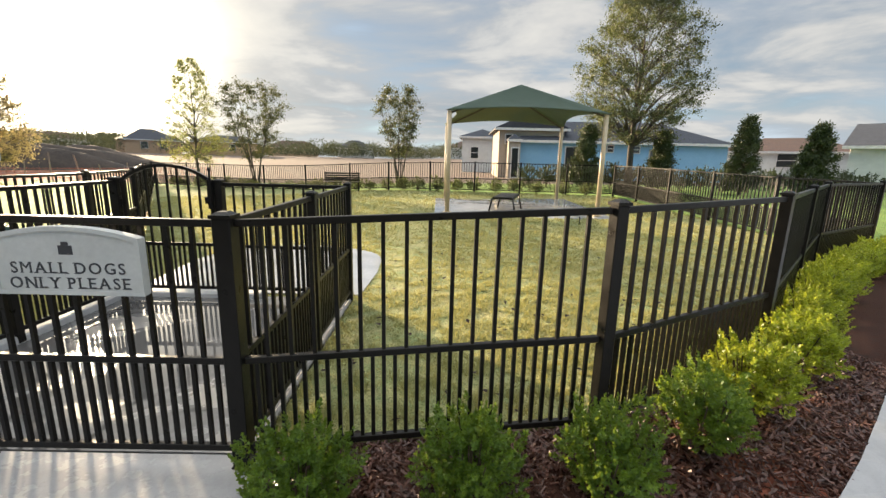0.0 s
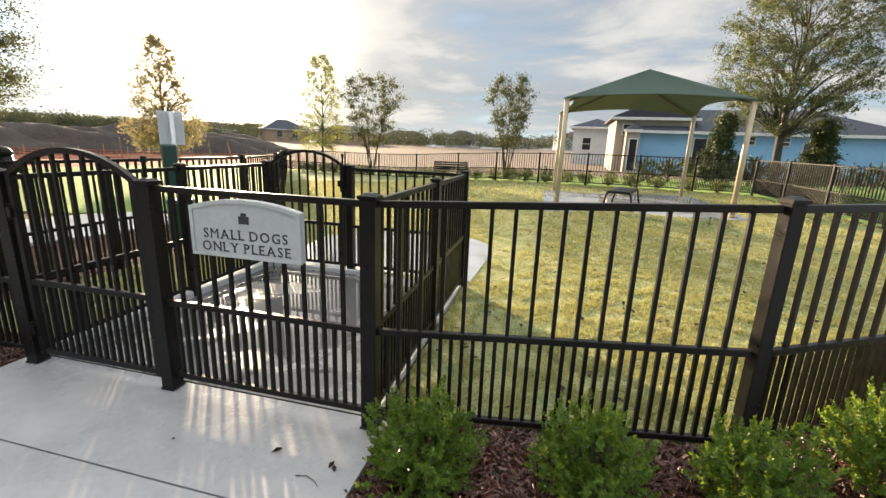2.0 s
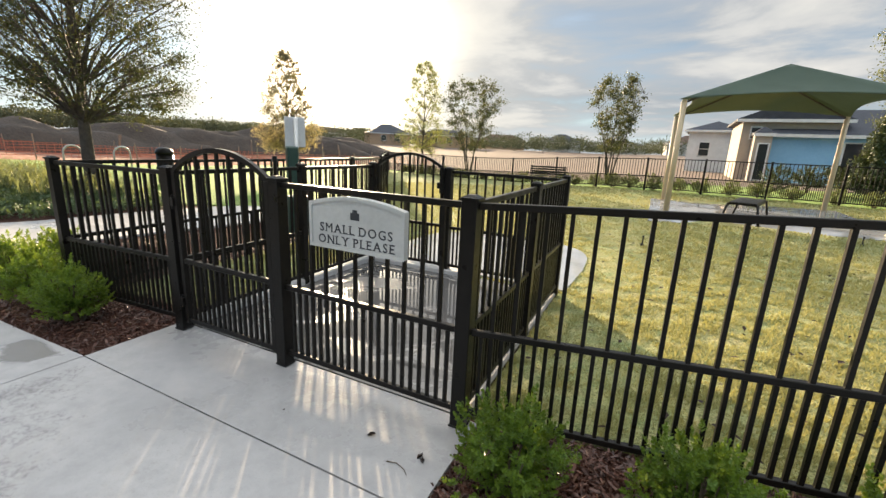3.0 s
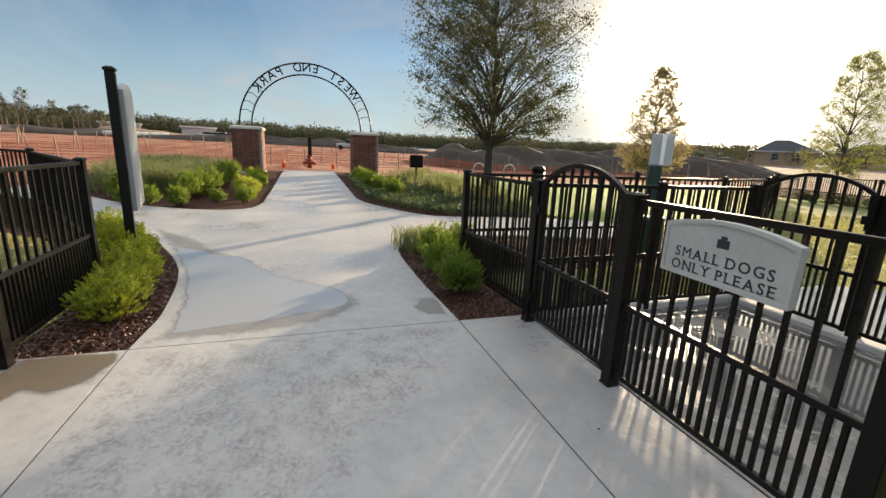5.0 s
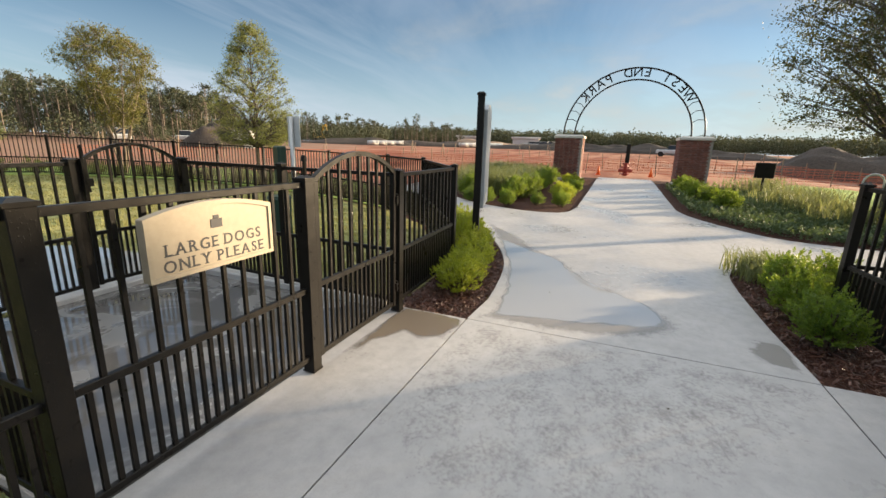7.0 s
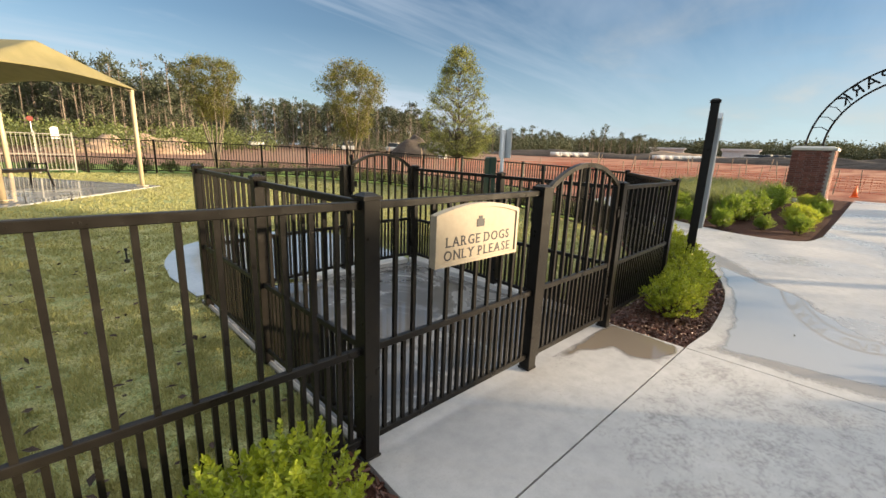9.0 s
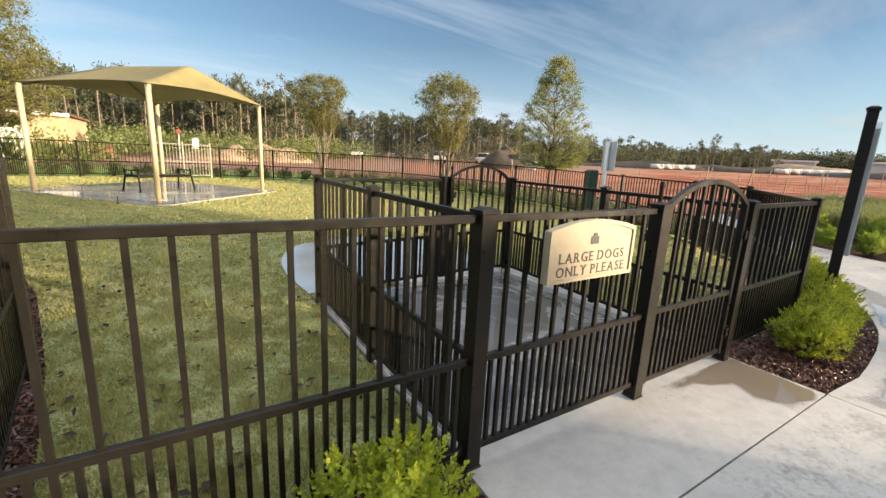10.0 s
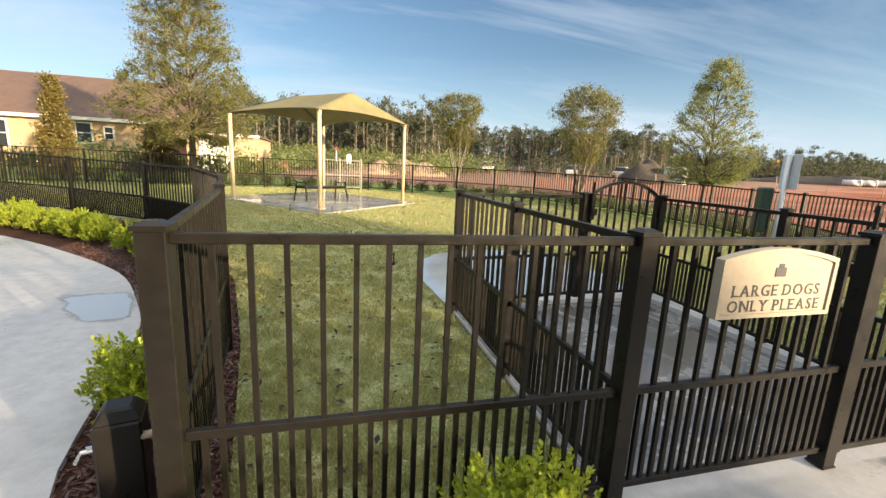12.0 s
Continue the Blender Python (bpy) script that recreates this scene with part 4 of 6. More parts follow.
# ---- benches ----
def flat_bench(x, y, turn, label, arms=True):
    """Slatted seat on two end frames with splayed legs; low arm loops where the bench has them."""
    b = thing("bench", None, pose(x, y, g(x, y) + 0.012, 0, 0, turn), label, "bench", "benches")
    for k in range(8):
        part("slat", boxmesh("slat", (1.70, 0.052, 0.028), M["metal"], 0.004), b, (0, -0.224 + 0.064 * k, 0.46))
    for sx in (-1, 1):
        for sy in (-1, 1):
            part("leg", MB().tube([(sx * 0.86, sy * 0.36, 0.0), (sx * 0.82, sy * 0.27, 0.44)] + ([(sx * 0.82, sy * 0.27, 0.60)] if arms else []), 0.026, 8).mesh("leg", M["metal"], smooth=True), b)
            part("foot", MB().tube([(0, 0, 0), (0, 0, 0.015)], 0.05, 10).mesh("foot", M["metal"]), b, (sx * 0.86, sy * 0.36, 0))
            if arms:
                part("knob", MB().tube([(0, 0, 0), (0, 0, 0.02), (0, 0, 0.045)], [0.02, 0.034, 0.018], 10).mesh("knob", M["metal"], smooth=True), b, (sx * 0.82, sy * 0.27, 0.60))
        part("crossbar", MB().tube([(sx * 0.82, -0.27, 0.43), (sx * 0.82, 0.27, 0.43)], 0.022, 8).mesh("crossbar", M["metal"]), b)
        if arms:
            part("arm", boxmesh("arm", (0.06, 0.54, 0.03), M["metal"], 0.008), b, (sx * 0.82, 0, 0.60))
            part("inner_arm_post", MB().tube([(0, 0, 0.46), (0, 0, 0.60)], 0.014, 8).mesh("inner_arm_post", M["metal"]), b, (sx * 0.82, 0, 0))
    for sy in (-0.25, 0.25):
        part("apron_rail", boxmesh("apron_rail", (1.66, 0.03, 0.06), M["metal"], 0.003), b, (0, sy, 0.425))
    return b


flat_bench(0.50, -17.15, 38, "black metal bench with low arms under the canopy")
flat_bench(1.72, 10.55, 74, "backless black metal bench under the canopy", False)


def back_bench(x, y, turn):
    b = thing("park_bench", None, pose(x, y, g(x, y), 0, 0, turn), "black slatted metal park bench by the fence", "bench", "benches")
    for k in range(5):
        part("slat", boxmesh("slat", (1.6, 0.07, 0.022), M["metal"], 0.004), b, (0, -0.18 + 0.085 * k, 0.44))
    for k in range(4):
        part("back_slat", boxmesh("back_slat", (1.6, 0.022, 0.07), M["metal"], 0.004), b, (0, 0.24 + 0.02 * k, 0.52 + 0.1 * k))
    for sx in (-0.72, 0.72):
        part("leg_frame", MB().tube([(sx, -0.2, 0), (sx, -0.2, 0.43), (sx, 0.2, 0.43), (sx, 0.3, 0.88)], 0.022, 8).tube([(sx, 0.2, 0.43), (sx, 0.26, 0.0)], 0.022, 8).mesh("leg_frame", M["metal"]), b)


back_bench(-4.6, 17.9, 14)


# ---- entrance arch with brick pillars ----
PILLAR_X, PILLAR_Y = -20.37, (-3.63, 1.23)


def pillar(x, y):
    z0 = g(x, y)
    p = thing("brick_pillar", None, (x, y, z0), "dark red brick gate pillar with a pale stone cap", "pillar", "entrance pillars")
    w, h = 1.16, 1.76
    part("core", boxmesh("core", (w - 0.03, w - 0.03, h + 0.1), M["mortar"], 0, True), p, (0, 0, -0.1))
    part("cap", MB().box((0, 0, 0.05), (w + 0.10, w + 0.10, 0.10)).box((0, 0, 0.12), (w + 0.02, w + 0.02, 0.05), taper=0.9).mesh("cap", M["stone"], bevel=0.012), p, (0, 0, h + 0.004), "pale cast stone cap")
    part("plinth", boxmesh("plinth", (w + 0.06, w + 0.06, 0.2), M["stone"], 0.012, True), p, (0, 0, -0.14))
    bl, bh, bd = 0.200, 0.062, 0.09
    full = boxmesh("brick", (bl, bd, bh), M["brick"], 0.004)
    rows = 25
    for r in range(rows):
        z = 0.07 + (r + 0.5) * (h - 0.07) / rows
        shift = 0.105 if r % 2 else 0.0
        # the two faces turned to the plaza
        for side in (0, 1):
            n = 6
            for k in range(n):
                o = -w / 2 + bl / 2 + k * (bl + 0.0115) - shift * 0.5 + 0.02
                if o + bl / 2 > w / 2 + 0.012 or o - bl / 2 < -w / 2 - 0.06:
                    continue
                o = max(o, -w / 2 + bl / 2)
                if side == 0:
                    part("brick", full, p, pose(w / 2 - bd / 2 + 0.004, o, z, 0, 0, 90))
                else:
                    part("brick", full, p, pose(o, (-w / 2 + bd / 2 - 0.004) * (1 if y > -1 else -1), z))
    return p


for py in PILLAR_Y:
    pillar(PILLAR_X, py)


def arch():
    yc, zc = sum(PILLAR_Y) / 2, g(PILLAR_X, -1) + 1.93
    a = thing("entrance_arch", None, (PILLAR_X, yc, zc), "black metal arch with cut-out lettering between two pillars", "arch")
    ro, ri, sq = 2.74, 2.27, 0.98
    for nm, r in (("outer_hoop", ro), ("inner_hoop", ri)):
        part(nm, MB().tube([(0, r * math.cos(math.pi * k / 48), r * math.sin(math.pi * k / 48) * sq) for k in range(49)], 0.032, 8).mesh(nm, M["metal"], smooth=True), a)
    for k in range(1, 8):
        for sgn in (1, -1):
            t = math.pi * (0.03 + 0.045 * k)
            if k > 4:
                continue
            c, s = math.cos(t) * sgn, math.sin(t)
            part("brace", MB().tube([(0, ri * c, ri * s), (0, (ri + ro) / 2 * math.cos(t + 0.03) * sgn, (ri + ro) / 2 * math.sin(t + 0.03)), (0, ro * c, ro * s)], 0.014, 6).mesh("brace", M["metal"]), a)
    for k, ch in enumerate("WEST END PARK"):
        if ch == " ":
            continue
        # read from outside the park, so mirrored from within
        t = radians(90 + (k - 6) * -8.6)
        r = (ro + ri) / 2
        me = text_mesh(ch, 0.50, M["metal"], 0.02, 0.004)
        m = pose(0, r * -math.cos(t), r * math.sin(t)) @ Matrix.Rotation(-(t - math.pi / 2), 4, "X") @ pose(0, 0, 0, 90, 0, -90)
        part("letter", me, a, m)
    return a


arch()


# ---- small park furniture ----
M["pale_metal"] = plain("galvanised_metal", (0.58, 0.58, 0.56), 0.4, 0.3)
M["dull_plate"] = plain("dull_sign_plate", (0.56, 0.57, 0.57), 0.7)
M["green_box"] = plain("dark_green_paint", (0.018, 0.050, 0.035), 0.4)
M["kiosk_board"] = plain("grey_sign_panel", (0.36, 0.39, 0.41), 0.55)
def waste_station(x, y, turn, label):
    s = thing("waste_station", None, pose(x, y, g(x, y), 0, 0, turn), label, "pet waste station", "waste stations")
    part("post", MB().tube([(0, 0, 0), (0, 0, 1.80)], 0.028, 10).mesh("post", M["pale_metal"], smooth=True), s)
    part("plate", boxmesh("plate", (0.28, 0.012, 0.40), M["dull_plate"], 0.004), s, (0, 0.04, 1.61), "pale metal sign plate")
    part("dispenser", boxmesh("dispenser", (0.15, 0.13, 0.54), M["green_box"], 0.02), s, (-0.10, -0.13, 1.15), "dark green bag dispenser")
    part("bin", MB().tube([(0, 0, 0), (0, 0, 0.50)], 0.15, 18).tube([(0, 0, 0.50), (0, 0, 0.54)], [0.165, 0.15], 18).mesh("bin", M["green_box"], smooth=False), s, (-0.06, -0.20, 0.22), "dark green litter bin")
    return s


waste_station(-5.0, -5.65, 74, "galvanised pet waste station with a dark green dispenser")
waste_station(-4.83, 3.06, 62, "galvanised pet waste station with a dark green dispenser")

kiosk = thing("notice_board", None, pose(-5.9, -3.28, g(-5.9, -3.28), 0, 0, 13), "notice board on a black square post among shrubs", "sign")
part("post", boxmesh("post", (0.092, 0.092, 2.14), M["metal"], 0.006, True), kiosk)
part("cap", MB().box((0, 0, 0.012), (0.112, 0.112, 0.024)).box((0, 0, 0.033), (0.096, 0.096, 0.018), taper=0.6).mesh("cap", M["metal"]), kiosk, (0, 0, 2.14))
part("panel", MB().prism(sign_outline(0.92, 1.42, 0.10), -0.03, 0.03).mesh("panel", M["kiosk_board"], bevel=0.008), kiosk, pose(-0.53, 0.06, 1.36, 90, 0, 0), "grey arched panel")

valve = thing("valve_post", None, pose(0.945, -3.58, g(0.9, -3.5), 0, 0, 12), "square black rubber-capped post with a tap and a pipe", "post")
part("post", MB().box((0, 0, 0.20), (0.155, 0.155, 0.52)).box((0, 0, 0.485), (0.155, 0.155, 0.05), taper=0.62).mesh("post", M["metal"], bevel=0.008), valve)
M["brass"] = plain("weathered_pipe", (0.34, 0.27, 0.19), 0.45, 0.4)
part("pipe", MB().tube([(-0.06, 0.06, 0.39), (-0.125, 0.06, 0.39), (-0.145, 0.06, 0.375), (-0.15, 0.06, 0.34), (-0.15, 0.06, -0.02)], 0.017, 10).tube([(-0.112, 0.06, 0.39), (-0.135, 0.06, 0.386), (-0.15, 0.06, 0.37), (-0.15, 0.06, 0.335)], 0.023, 10).mesh("pipe", M["brass"], smooth=True), valve, pose(0, 0, 0, 0, 0, 0), "weathered metal pipe")
part("tap", MB().tube([(0.07, 0.0, 0.33), (0.13, 0.0, 0.33), (0.15, 0.0, 0.29)], 0.010, 10).box((0.10, 0, 0.345), (0.03, 0.008, 0.012)).mesh("tap", plain("chrome", (0.6, 0.6, 0.6), 0.2, 1.0)), valve, None, "bright metal tap")

bin_ = thing("litter_bin", None, pose(-13.2, 6.2, g(-13.2, 6.2)) @ Matrix.Diagonal((0.88, 0.88, 0.86, 1)), "dark litter bin with a domed lid", "litter bin")
part("body", MB().tube([(0, 0, 0), (0, 0, 1.0)], 0.25, 24).mesh("body", M["metal"], smooth=True), bin_)
part("lid", MB().tube([(0, 0, 1.0), (0, 0, 1.06), (0, 0, 1.16), (0, 0, 1.21), (0, 0, 1.225)], [0.275, 0.27, 0.22, 0.12, 0.03], 24).mesh("lid", M["metal"], smooth=True), bin_)
box = thing("marker_sign", None, (-17.3, 2.95, g(-17.3, 2.95)), "small dark sign box on a post", "sign")
part("post", MB().tube([(0, 0, 0), (0, 0, 0.7)], 0.04, 8).mesh("post", M["metal"]), box)
part("panel", boxmesh("panel", (0.10, 0.55, 0.5), M["metal"], 0.02), box, (0, 0, 0.85))
for k in range(2):
    r = thing("bike_rack", None, (-15.1 + 0.5 * k, 4.8 + 1.0 * k, g(-15, 5)), "bare metal hoop bike rack", "bike rack", "bike racks")
    part("hoop", MB().tube([(0, -0.22, 0), (0, -0.22, 0.75)] + [(0, 0.22 * math.cos(math.pi - math.pi * i / 10), 0.75 + 0.22 * math.sin(math.pi * i / 10)) for i in range(1, 10)] + [(0, 0.22, 0.75), (0, 0.22, 0)], 0.025, 8).mesh("hoop", M["pale_metal"], smooth=True), r)


# ---- plants ----
def rnd_dir(rng, up=0.0):
    v = Vector((rng.gauss(0, 1), rng.gauss(0, 1), rng.gauss(0, 1) + up))
    return v.normalized()


def tree(x, y, h, crown_w, crown_z, stem, leaves, leaf, shape, seed, leaf_mat, label, stems=1, clusters=90, spread=0.42, bark="bark"):
    """A tree: tapered trunk, limbs to many clumps, each clump a loose spray of leaves."""
    rng = random.Random(seed)
    z0 = g(x, y)
    t = thing("tree", None, (x, y, z0), label, "tree", "park trees")
    wood, crown = MB(), MB()
    tips = []
    while len(tips) < clusters:
        u = rng.random() ** {"cone": 1.2, "oval": 1.2}.get(shape, 0.8)
        z = crown_z + (h - crown_z) * u
        if shape == "cone":
            r = crown_w / 2 * (1.06 - u) ** 0.62 * min(1.0, 0.55 + u * 3)
        elif shape == "oval":
            r = crown_w / 2 * (1.03 - u) ** 0.40 * min(1.0, 0.58 + u * 1.6)
        elif shape == "vase":
            r = crown_w / 2 * (0.35 + 0.75 * u) * (1 - max(0, u - 0.75) * 2.2)
        else:
            r = crown_w / 2 * math.sqrt(max(0.02, 1 - (2 * u - 0.85) ** 2 / 1.45))
        a = rng.uniform(0, 2 * math.pi)
        q = r * math.sqrt(rng.uniform(0.12, 1.0)) * rng.uniform(0.85, 1.1)
        tips.append(Vector((q * math.cos(a), q * math.sin(a), z)))
    if stems == 1:
        lean = Vector((rng.uniform(-0.12, 0.12), rng.uniform(-0.12, 0.12), 0))
        top = h * 0.93
        axis = [Vector((0, 0, -0.1))] + [Vector((lean.x * k / 8 + rng.gauss(0, 0.03), lean.y * k / 8 + rng.gauss(0, 0.03), top * k / 8)) for k in range(1, 9)]
        wood.tube(axis, [stem * (1.25 if k == 0 else max(0.06, 1 - 0.98 * k / 8)) for k in range(9)], 9)
        trunks = [axis]
    else:
        trunks = []
        for s in range(stems):
            a = 2 * math.pi * s / stems + rng.uniform(-0.3, 0.3)
            o = Vector((math.cos(a), math.sin(a), 0))
            axis = [o * 0.05 + Vector((0, 0, -0.1))] + [o * (0.06 + crown_w * 0.34 * (k / 6) ** 1.3) + Vector((rng.gauss(0, 0.03), rng.gauss(0, 0.03), h * 0.86 * k / 6)) for k in range(1, 7)]
            wood.tube(axis, [stem * max(0.1, 1 - 0.93 * k / 6) for k in range(7)], 7)
            trunks.append(axis)
    for index, p in enumerate(tips):
        best = None
        for ax in trunks:
            for i, q in enumerate(ax):
                if q.z < crown_z * 0.72:
                    continue
                rise = p.z - q.z
                cost = (p - q).length + abs(rise - 1.0 * math.hypot(p.x - q.x, p.y - q.y)) * 1.1
                if best is None or cost < best[0]:
                    best = (cost, q, i, len(ax))
        q = best[1]
        mid = q.lerp(p, 0.5) + Vector((rng.gauss(0, 0.08), rng.gauss(0, 0.08), 0.10 * (p - q).length))
        r0 = max(0.008, stem * 0.18 * (1 - best[2] / best[3]) + 0.006)
        if index % 4 == 0:
            wood.tube([q, mid, p], [r0 * 1.5, r0 * 0.8, 0.005], 5, cap=False)
        else:
            wood.tube([mid.lerp(p, 0.25), p], [r0 * 0.4, 0.004], 4, cap=False)
        for _ in range(3):
            e = p + rnd_dir(rng, 0.4) * spread * rng.uniform(0.5, 1.2)
            wood.tube([mid.lerp(p, 0.75), e], [0.006, 0.003], 3, cap=False)
        n = int(leaves / clusters * rng.uniform(0.55, 1.45))
        for _ in range(n):
            o = rnd_dir(rng) * spread * min(1.35, abs(rng.gauss(0, 0.72)))
            o.z *= 0.8
            d = (rnd_dir(rng, 0.2) + o.normalized() * 0.2).normalized()
            crown.leaf(p + o * (0.9 if o.length > spread else 1.0), d, rnd_dir(rng, 0.6), leaf * rng.uniform(0.7, 1.3), leaf * 0.26)
    part("trunk", wood.mesh("trunk", M[bark], smooth=True), t)
    part("crown", crown.mesh("crown", M[leaf_mat]), t)
    return t


def polar(az, d, c=(-0.3, -1.4)):
    return (c[0] + d * math.cos(radians(az)), c[1] + d * math.sin(radians(az)))


tree(-12.37, 4.02, 7.0, 4.9, 1.85, 0.15, 56000, 0.066, "round", 1, "tree_leaf", "dark round-crowned young oak beside the path", clusters=620, spread=0.44)
tree(*polar(136.2, 18.5), 4.85, 2.9, 1.2, 0.07, 24000, 0.056, "cone", 2, "thin_leaf", "slender young tree with thin sunlit leaves", clusters=560, spread=0.27)
tree(*polar(119.3, 27), 6.65, 3.8, 1.3, 0.09, 14000, 0.075, "cone", 3, "pale_leaf", "slender conical young tree", clusters=260, spread=0.30)
tree(*polar(113.0, 25), 5.3, 4.0, 1.6, 0.05, 12000, 0.085, "vase", 4, "tree_leaf", "multi-stemmed vase-shaped young tree", stems=5, clusters=190, spread=0.32)
tree(*polar(95.2, 21.5), 4.65, 2.9, 1.5, 0.045, 9500, 0.085, "vase", 5, "tree_leaf", "multi-stemmed vase-shaped young tree", stems=5, clusters=150, spread=0.30)
tree(*polar(65.8, 24), 9.3, 6.1, 2.4, 0.19, 52000, 0.095, "round", 6, "oak_leaf", "tall full-crowned oak behind the fence", clusters=620, spread=0.38)
tree(*polar(-136.6, 16, (0.16, -1.9)), 4.95, 3.3, 1.25, 0.07, 26000, 0.052, "cone", 7, "pale_leaf", "feathery conical young tree", clusters=520, spread=0.21)
tree(*polar(-122.75, 19.5, (0.16, -1.9)), 4.7, 3.2, 1.7, 0.042, 24000, 0.062, "vase", 8, "mid_leaf", "multi-stemmed young tree with tan stems", stems=9, clusters=380, spread=0.27, bark="pine_bark")
tree(*polar(-106.5, 25, (0.16, -1.9)), 5.2, 3.3, 2.4, 0.045, 20000, 0.075, "vase", 9, "mid_leaf", "multi-stemmed young tree with tan stems", stems=9, clusters=300, spread=0.30, bark="pine_bark")
tree(*polar(-74.2, 23, (0.16, -1.9)), 9.3, 6.6, 1.7, 0.17, 62000, 0.085, "cone", 10, "mid_leaf", "tall cone-crowned oak behind the fence", clusters=820, spread=0.36, bark="pine_bark")
# southern magnolias: browner leaves, with sunlit warmth put into the colour
for az, d, hh, ww, c0 in ((54.35, 24, 3.45, 1.6, (-0.2, -1.3)), (48.3, 24, 3.05, 1.7, (-0.2, -1.3)), (70.75, 22.5, 3.05, 1.5, (-0.3, -1.3)), (62.5, 24, 2.9, 1.5, (-0.2, -1.3)), (-62.65, 23, 3.9, 1.25, (0.16, -1.9)), (-71, 24, 2.8, 1.6, (0.16, -1.9))):
    tree(*polar(az, d, c0), hh, ww, 0.3, 0.06, 15000, 0.105, "cone", int(az * 10) % 97, "shrub_dark" if az > 0 else "magnolia_leaf", "dense dark evergreen magnolia" if az > 0 else "narrow evergreen magnolia with sunlit leaves", clusters=190, spread=0.22)


# ---- shrubs ----
def shrub_mesh(w, h, leaves, leaf, seed, mat, upright=0.7):
    """An uneven dome of leafy sprigs: pairs of oval leaves up each sprig, gaps between the sprigs."""
    rng = random.Random(seed)
    mb = MB()
    per = 15
    off = Vector((seed * 3.7, seed * 1.9, 0))
    for k in range(max(24, leaves // per)):
        d = rnd_dir(rng, 0.5)
        if d.z < -0.25:
            d.z = -d.z
        lump = 0.95 + 0.30 * noise.noise(d * 2.1 + off) + 0.14 * noise.noise(d * 5.3 + off)
        depth = 1.0 - 0.55 * rng.random() ** 2.2
        tip = Vector((d.x * w * 0.5, d.y * w * 0.5, h * (0.40 + 0.60 * d.z))) * (lump * depth)
        tip.z = max(tip.z, 0.06 * h)
        grow = (d + Vector((0, 0, 0.4 * upright + rng.uniform(0, 0.4)))).normalized()
        ln = leaf * rng.uniform(1.5, 2.9) * (1.5 if rng.random() < 0.10 else 1.0)
        side = grow.cross(rnd_dir(rng)).normalized()
        for i in range(per):
            f = i / (per - 1)
            a = side if i % 2 else -side
            if i % 4 > 1:
                a = grow.cross(a)
            p = tip + grow * (ln * (f - 0.6)) + rnd_dir(rng) * leaf * 0.08
            out = (a * (1.0 - 0.6 * f) + grow * (0.35 + 0.8 * f) + rnd_dir(rng) * 0.3).normalized()
            mb.leaf(p, out, (grow + rnd_dir(rng) * 0.6).normalized(), leaf * rng.uniform(0.75, 1.2) * (1.0 - 0.35 * f), leaf * 0.27)
    return mb.mesh("foliage", M[mat])


def stems_mesh(w, h, seed):
    rng = random.Random(seed)
    mb = MB()
    for _ in range(16):
        a, r = rng.uniform(0, 6.283), rng.random()
        mb.tube([(0.05 * math.cos(a), 0.05 * math.sin(a), -0.03), (r * w * 0.25 * math.cos(a), r * w * 0.25 * math.sin(a), h * 0.4), (r * w * 0.38 * math.cos(a), r * w * 0.38 * math.sin(a), h * 0.75)], [0.008, 0.005, 0.003], 5, cap=False)
    return mb.mesh("stems", M["twig"])


def shrub_kind(label, group, variants):
    protos = []
    for me, st in variants:
        protos.append((me, st))
    count = [0]

    def put(x, y, s=1.0, turn=None, sz=None):
        rng = random.Random(int(x * 131 + y * 977))
        me, st = protos[count[0] % len(protos)]
        count[0] += 1
        m = pose(x, y, g(x, y) - 0.03, 0, 0, rng.uniform(0, 360) if turn is None else turn) @ Matrix.Diagonal((s, s, sz or s, 1))
        ob = thing("shrub", None, m, label, "shrub", group)
        part("woody_base", st, ob)
        part("foliage", me, ob)
        return ob
    return put


near_shrub = shrub_kind("rounded small-leaved green boxwood shrub in bark mulch", "shrubs along the fence", [(shrub_mesh(0.50, 0.45, 8200, 0.026, k, "shrub_leaf", 1.1), stems_mesh(0.56, 0.44, k)) for k in range(4)])
bright_shrub = shrub_kind("yellow-green small-leaved shrub in bark mulch", "yellow-green shrubs", [(shrub_mesh(0.54, 0.48, 7000, 0.030, 20 + k, "bright_leaf", 1.4), stems_mesh(0.6, 0.5, k)) for k in range(4)])
far_shrub = shrub_kind("low clipped green shrub outside the fence", "far shrub row", [(shrub_mesh(0.75, 0.55, 1100, 0.065, 40 + k, "far_shrub"), stems_mesh(0.7, 0.5, k)) for k in range(3)])
hedge_shrub = shrub_kind("dark green hedge shrub before a house", "hedge shrubs", [(shrub_mesh(1.3, 1.15, 1500, 0.11, 60 + k, "shrub_dark"), stems_mesh(1.2, 1.0, k)) for k in range(3)])
# lighter leaf than hedge_shrub: the sunlight on this hedge is in its colour
south_hedge = shrub_kind("leafy green hedge shrub before the beige house", "southern hedge shrubs", [(shrub_mesh(1.3, 1.15, 1500, 0.11, 70 + k, "far_shrub"), stems_mesh(1.2, 1.0, k)) for k in range(3)])

for x, y, s in ((-0.74, 0.20, 1.02), (0.0, 0.32, 1.0), (0.64, 0.36, 0.98), (1.22, 0.62, 1.0)):
    near_shrub(x, y, s)
row = curve_pts([(1.72, 0.98), (2.35, 1.42), (2.95, 1.98), (3.6, 2.6), (4.4, 3.3), (5.4, 4.05), (6.6, 4.8), (8.0, 5.6)], 0.46)
for k, (x, y) in enumerate(row):
    bright_shrub(x, y, 1.0 + 0.12 * math.sin(k * 1.7), sz=1.0)
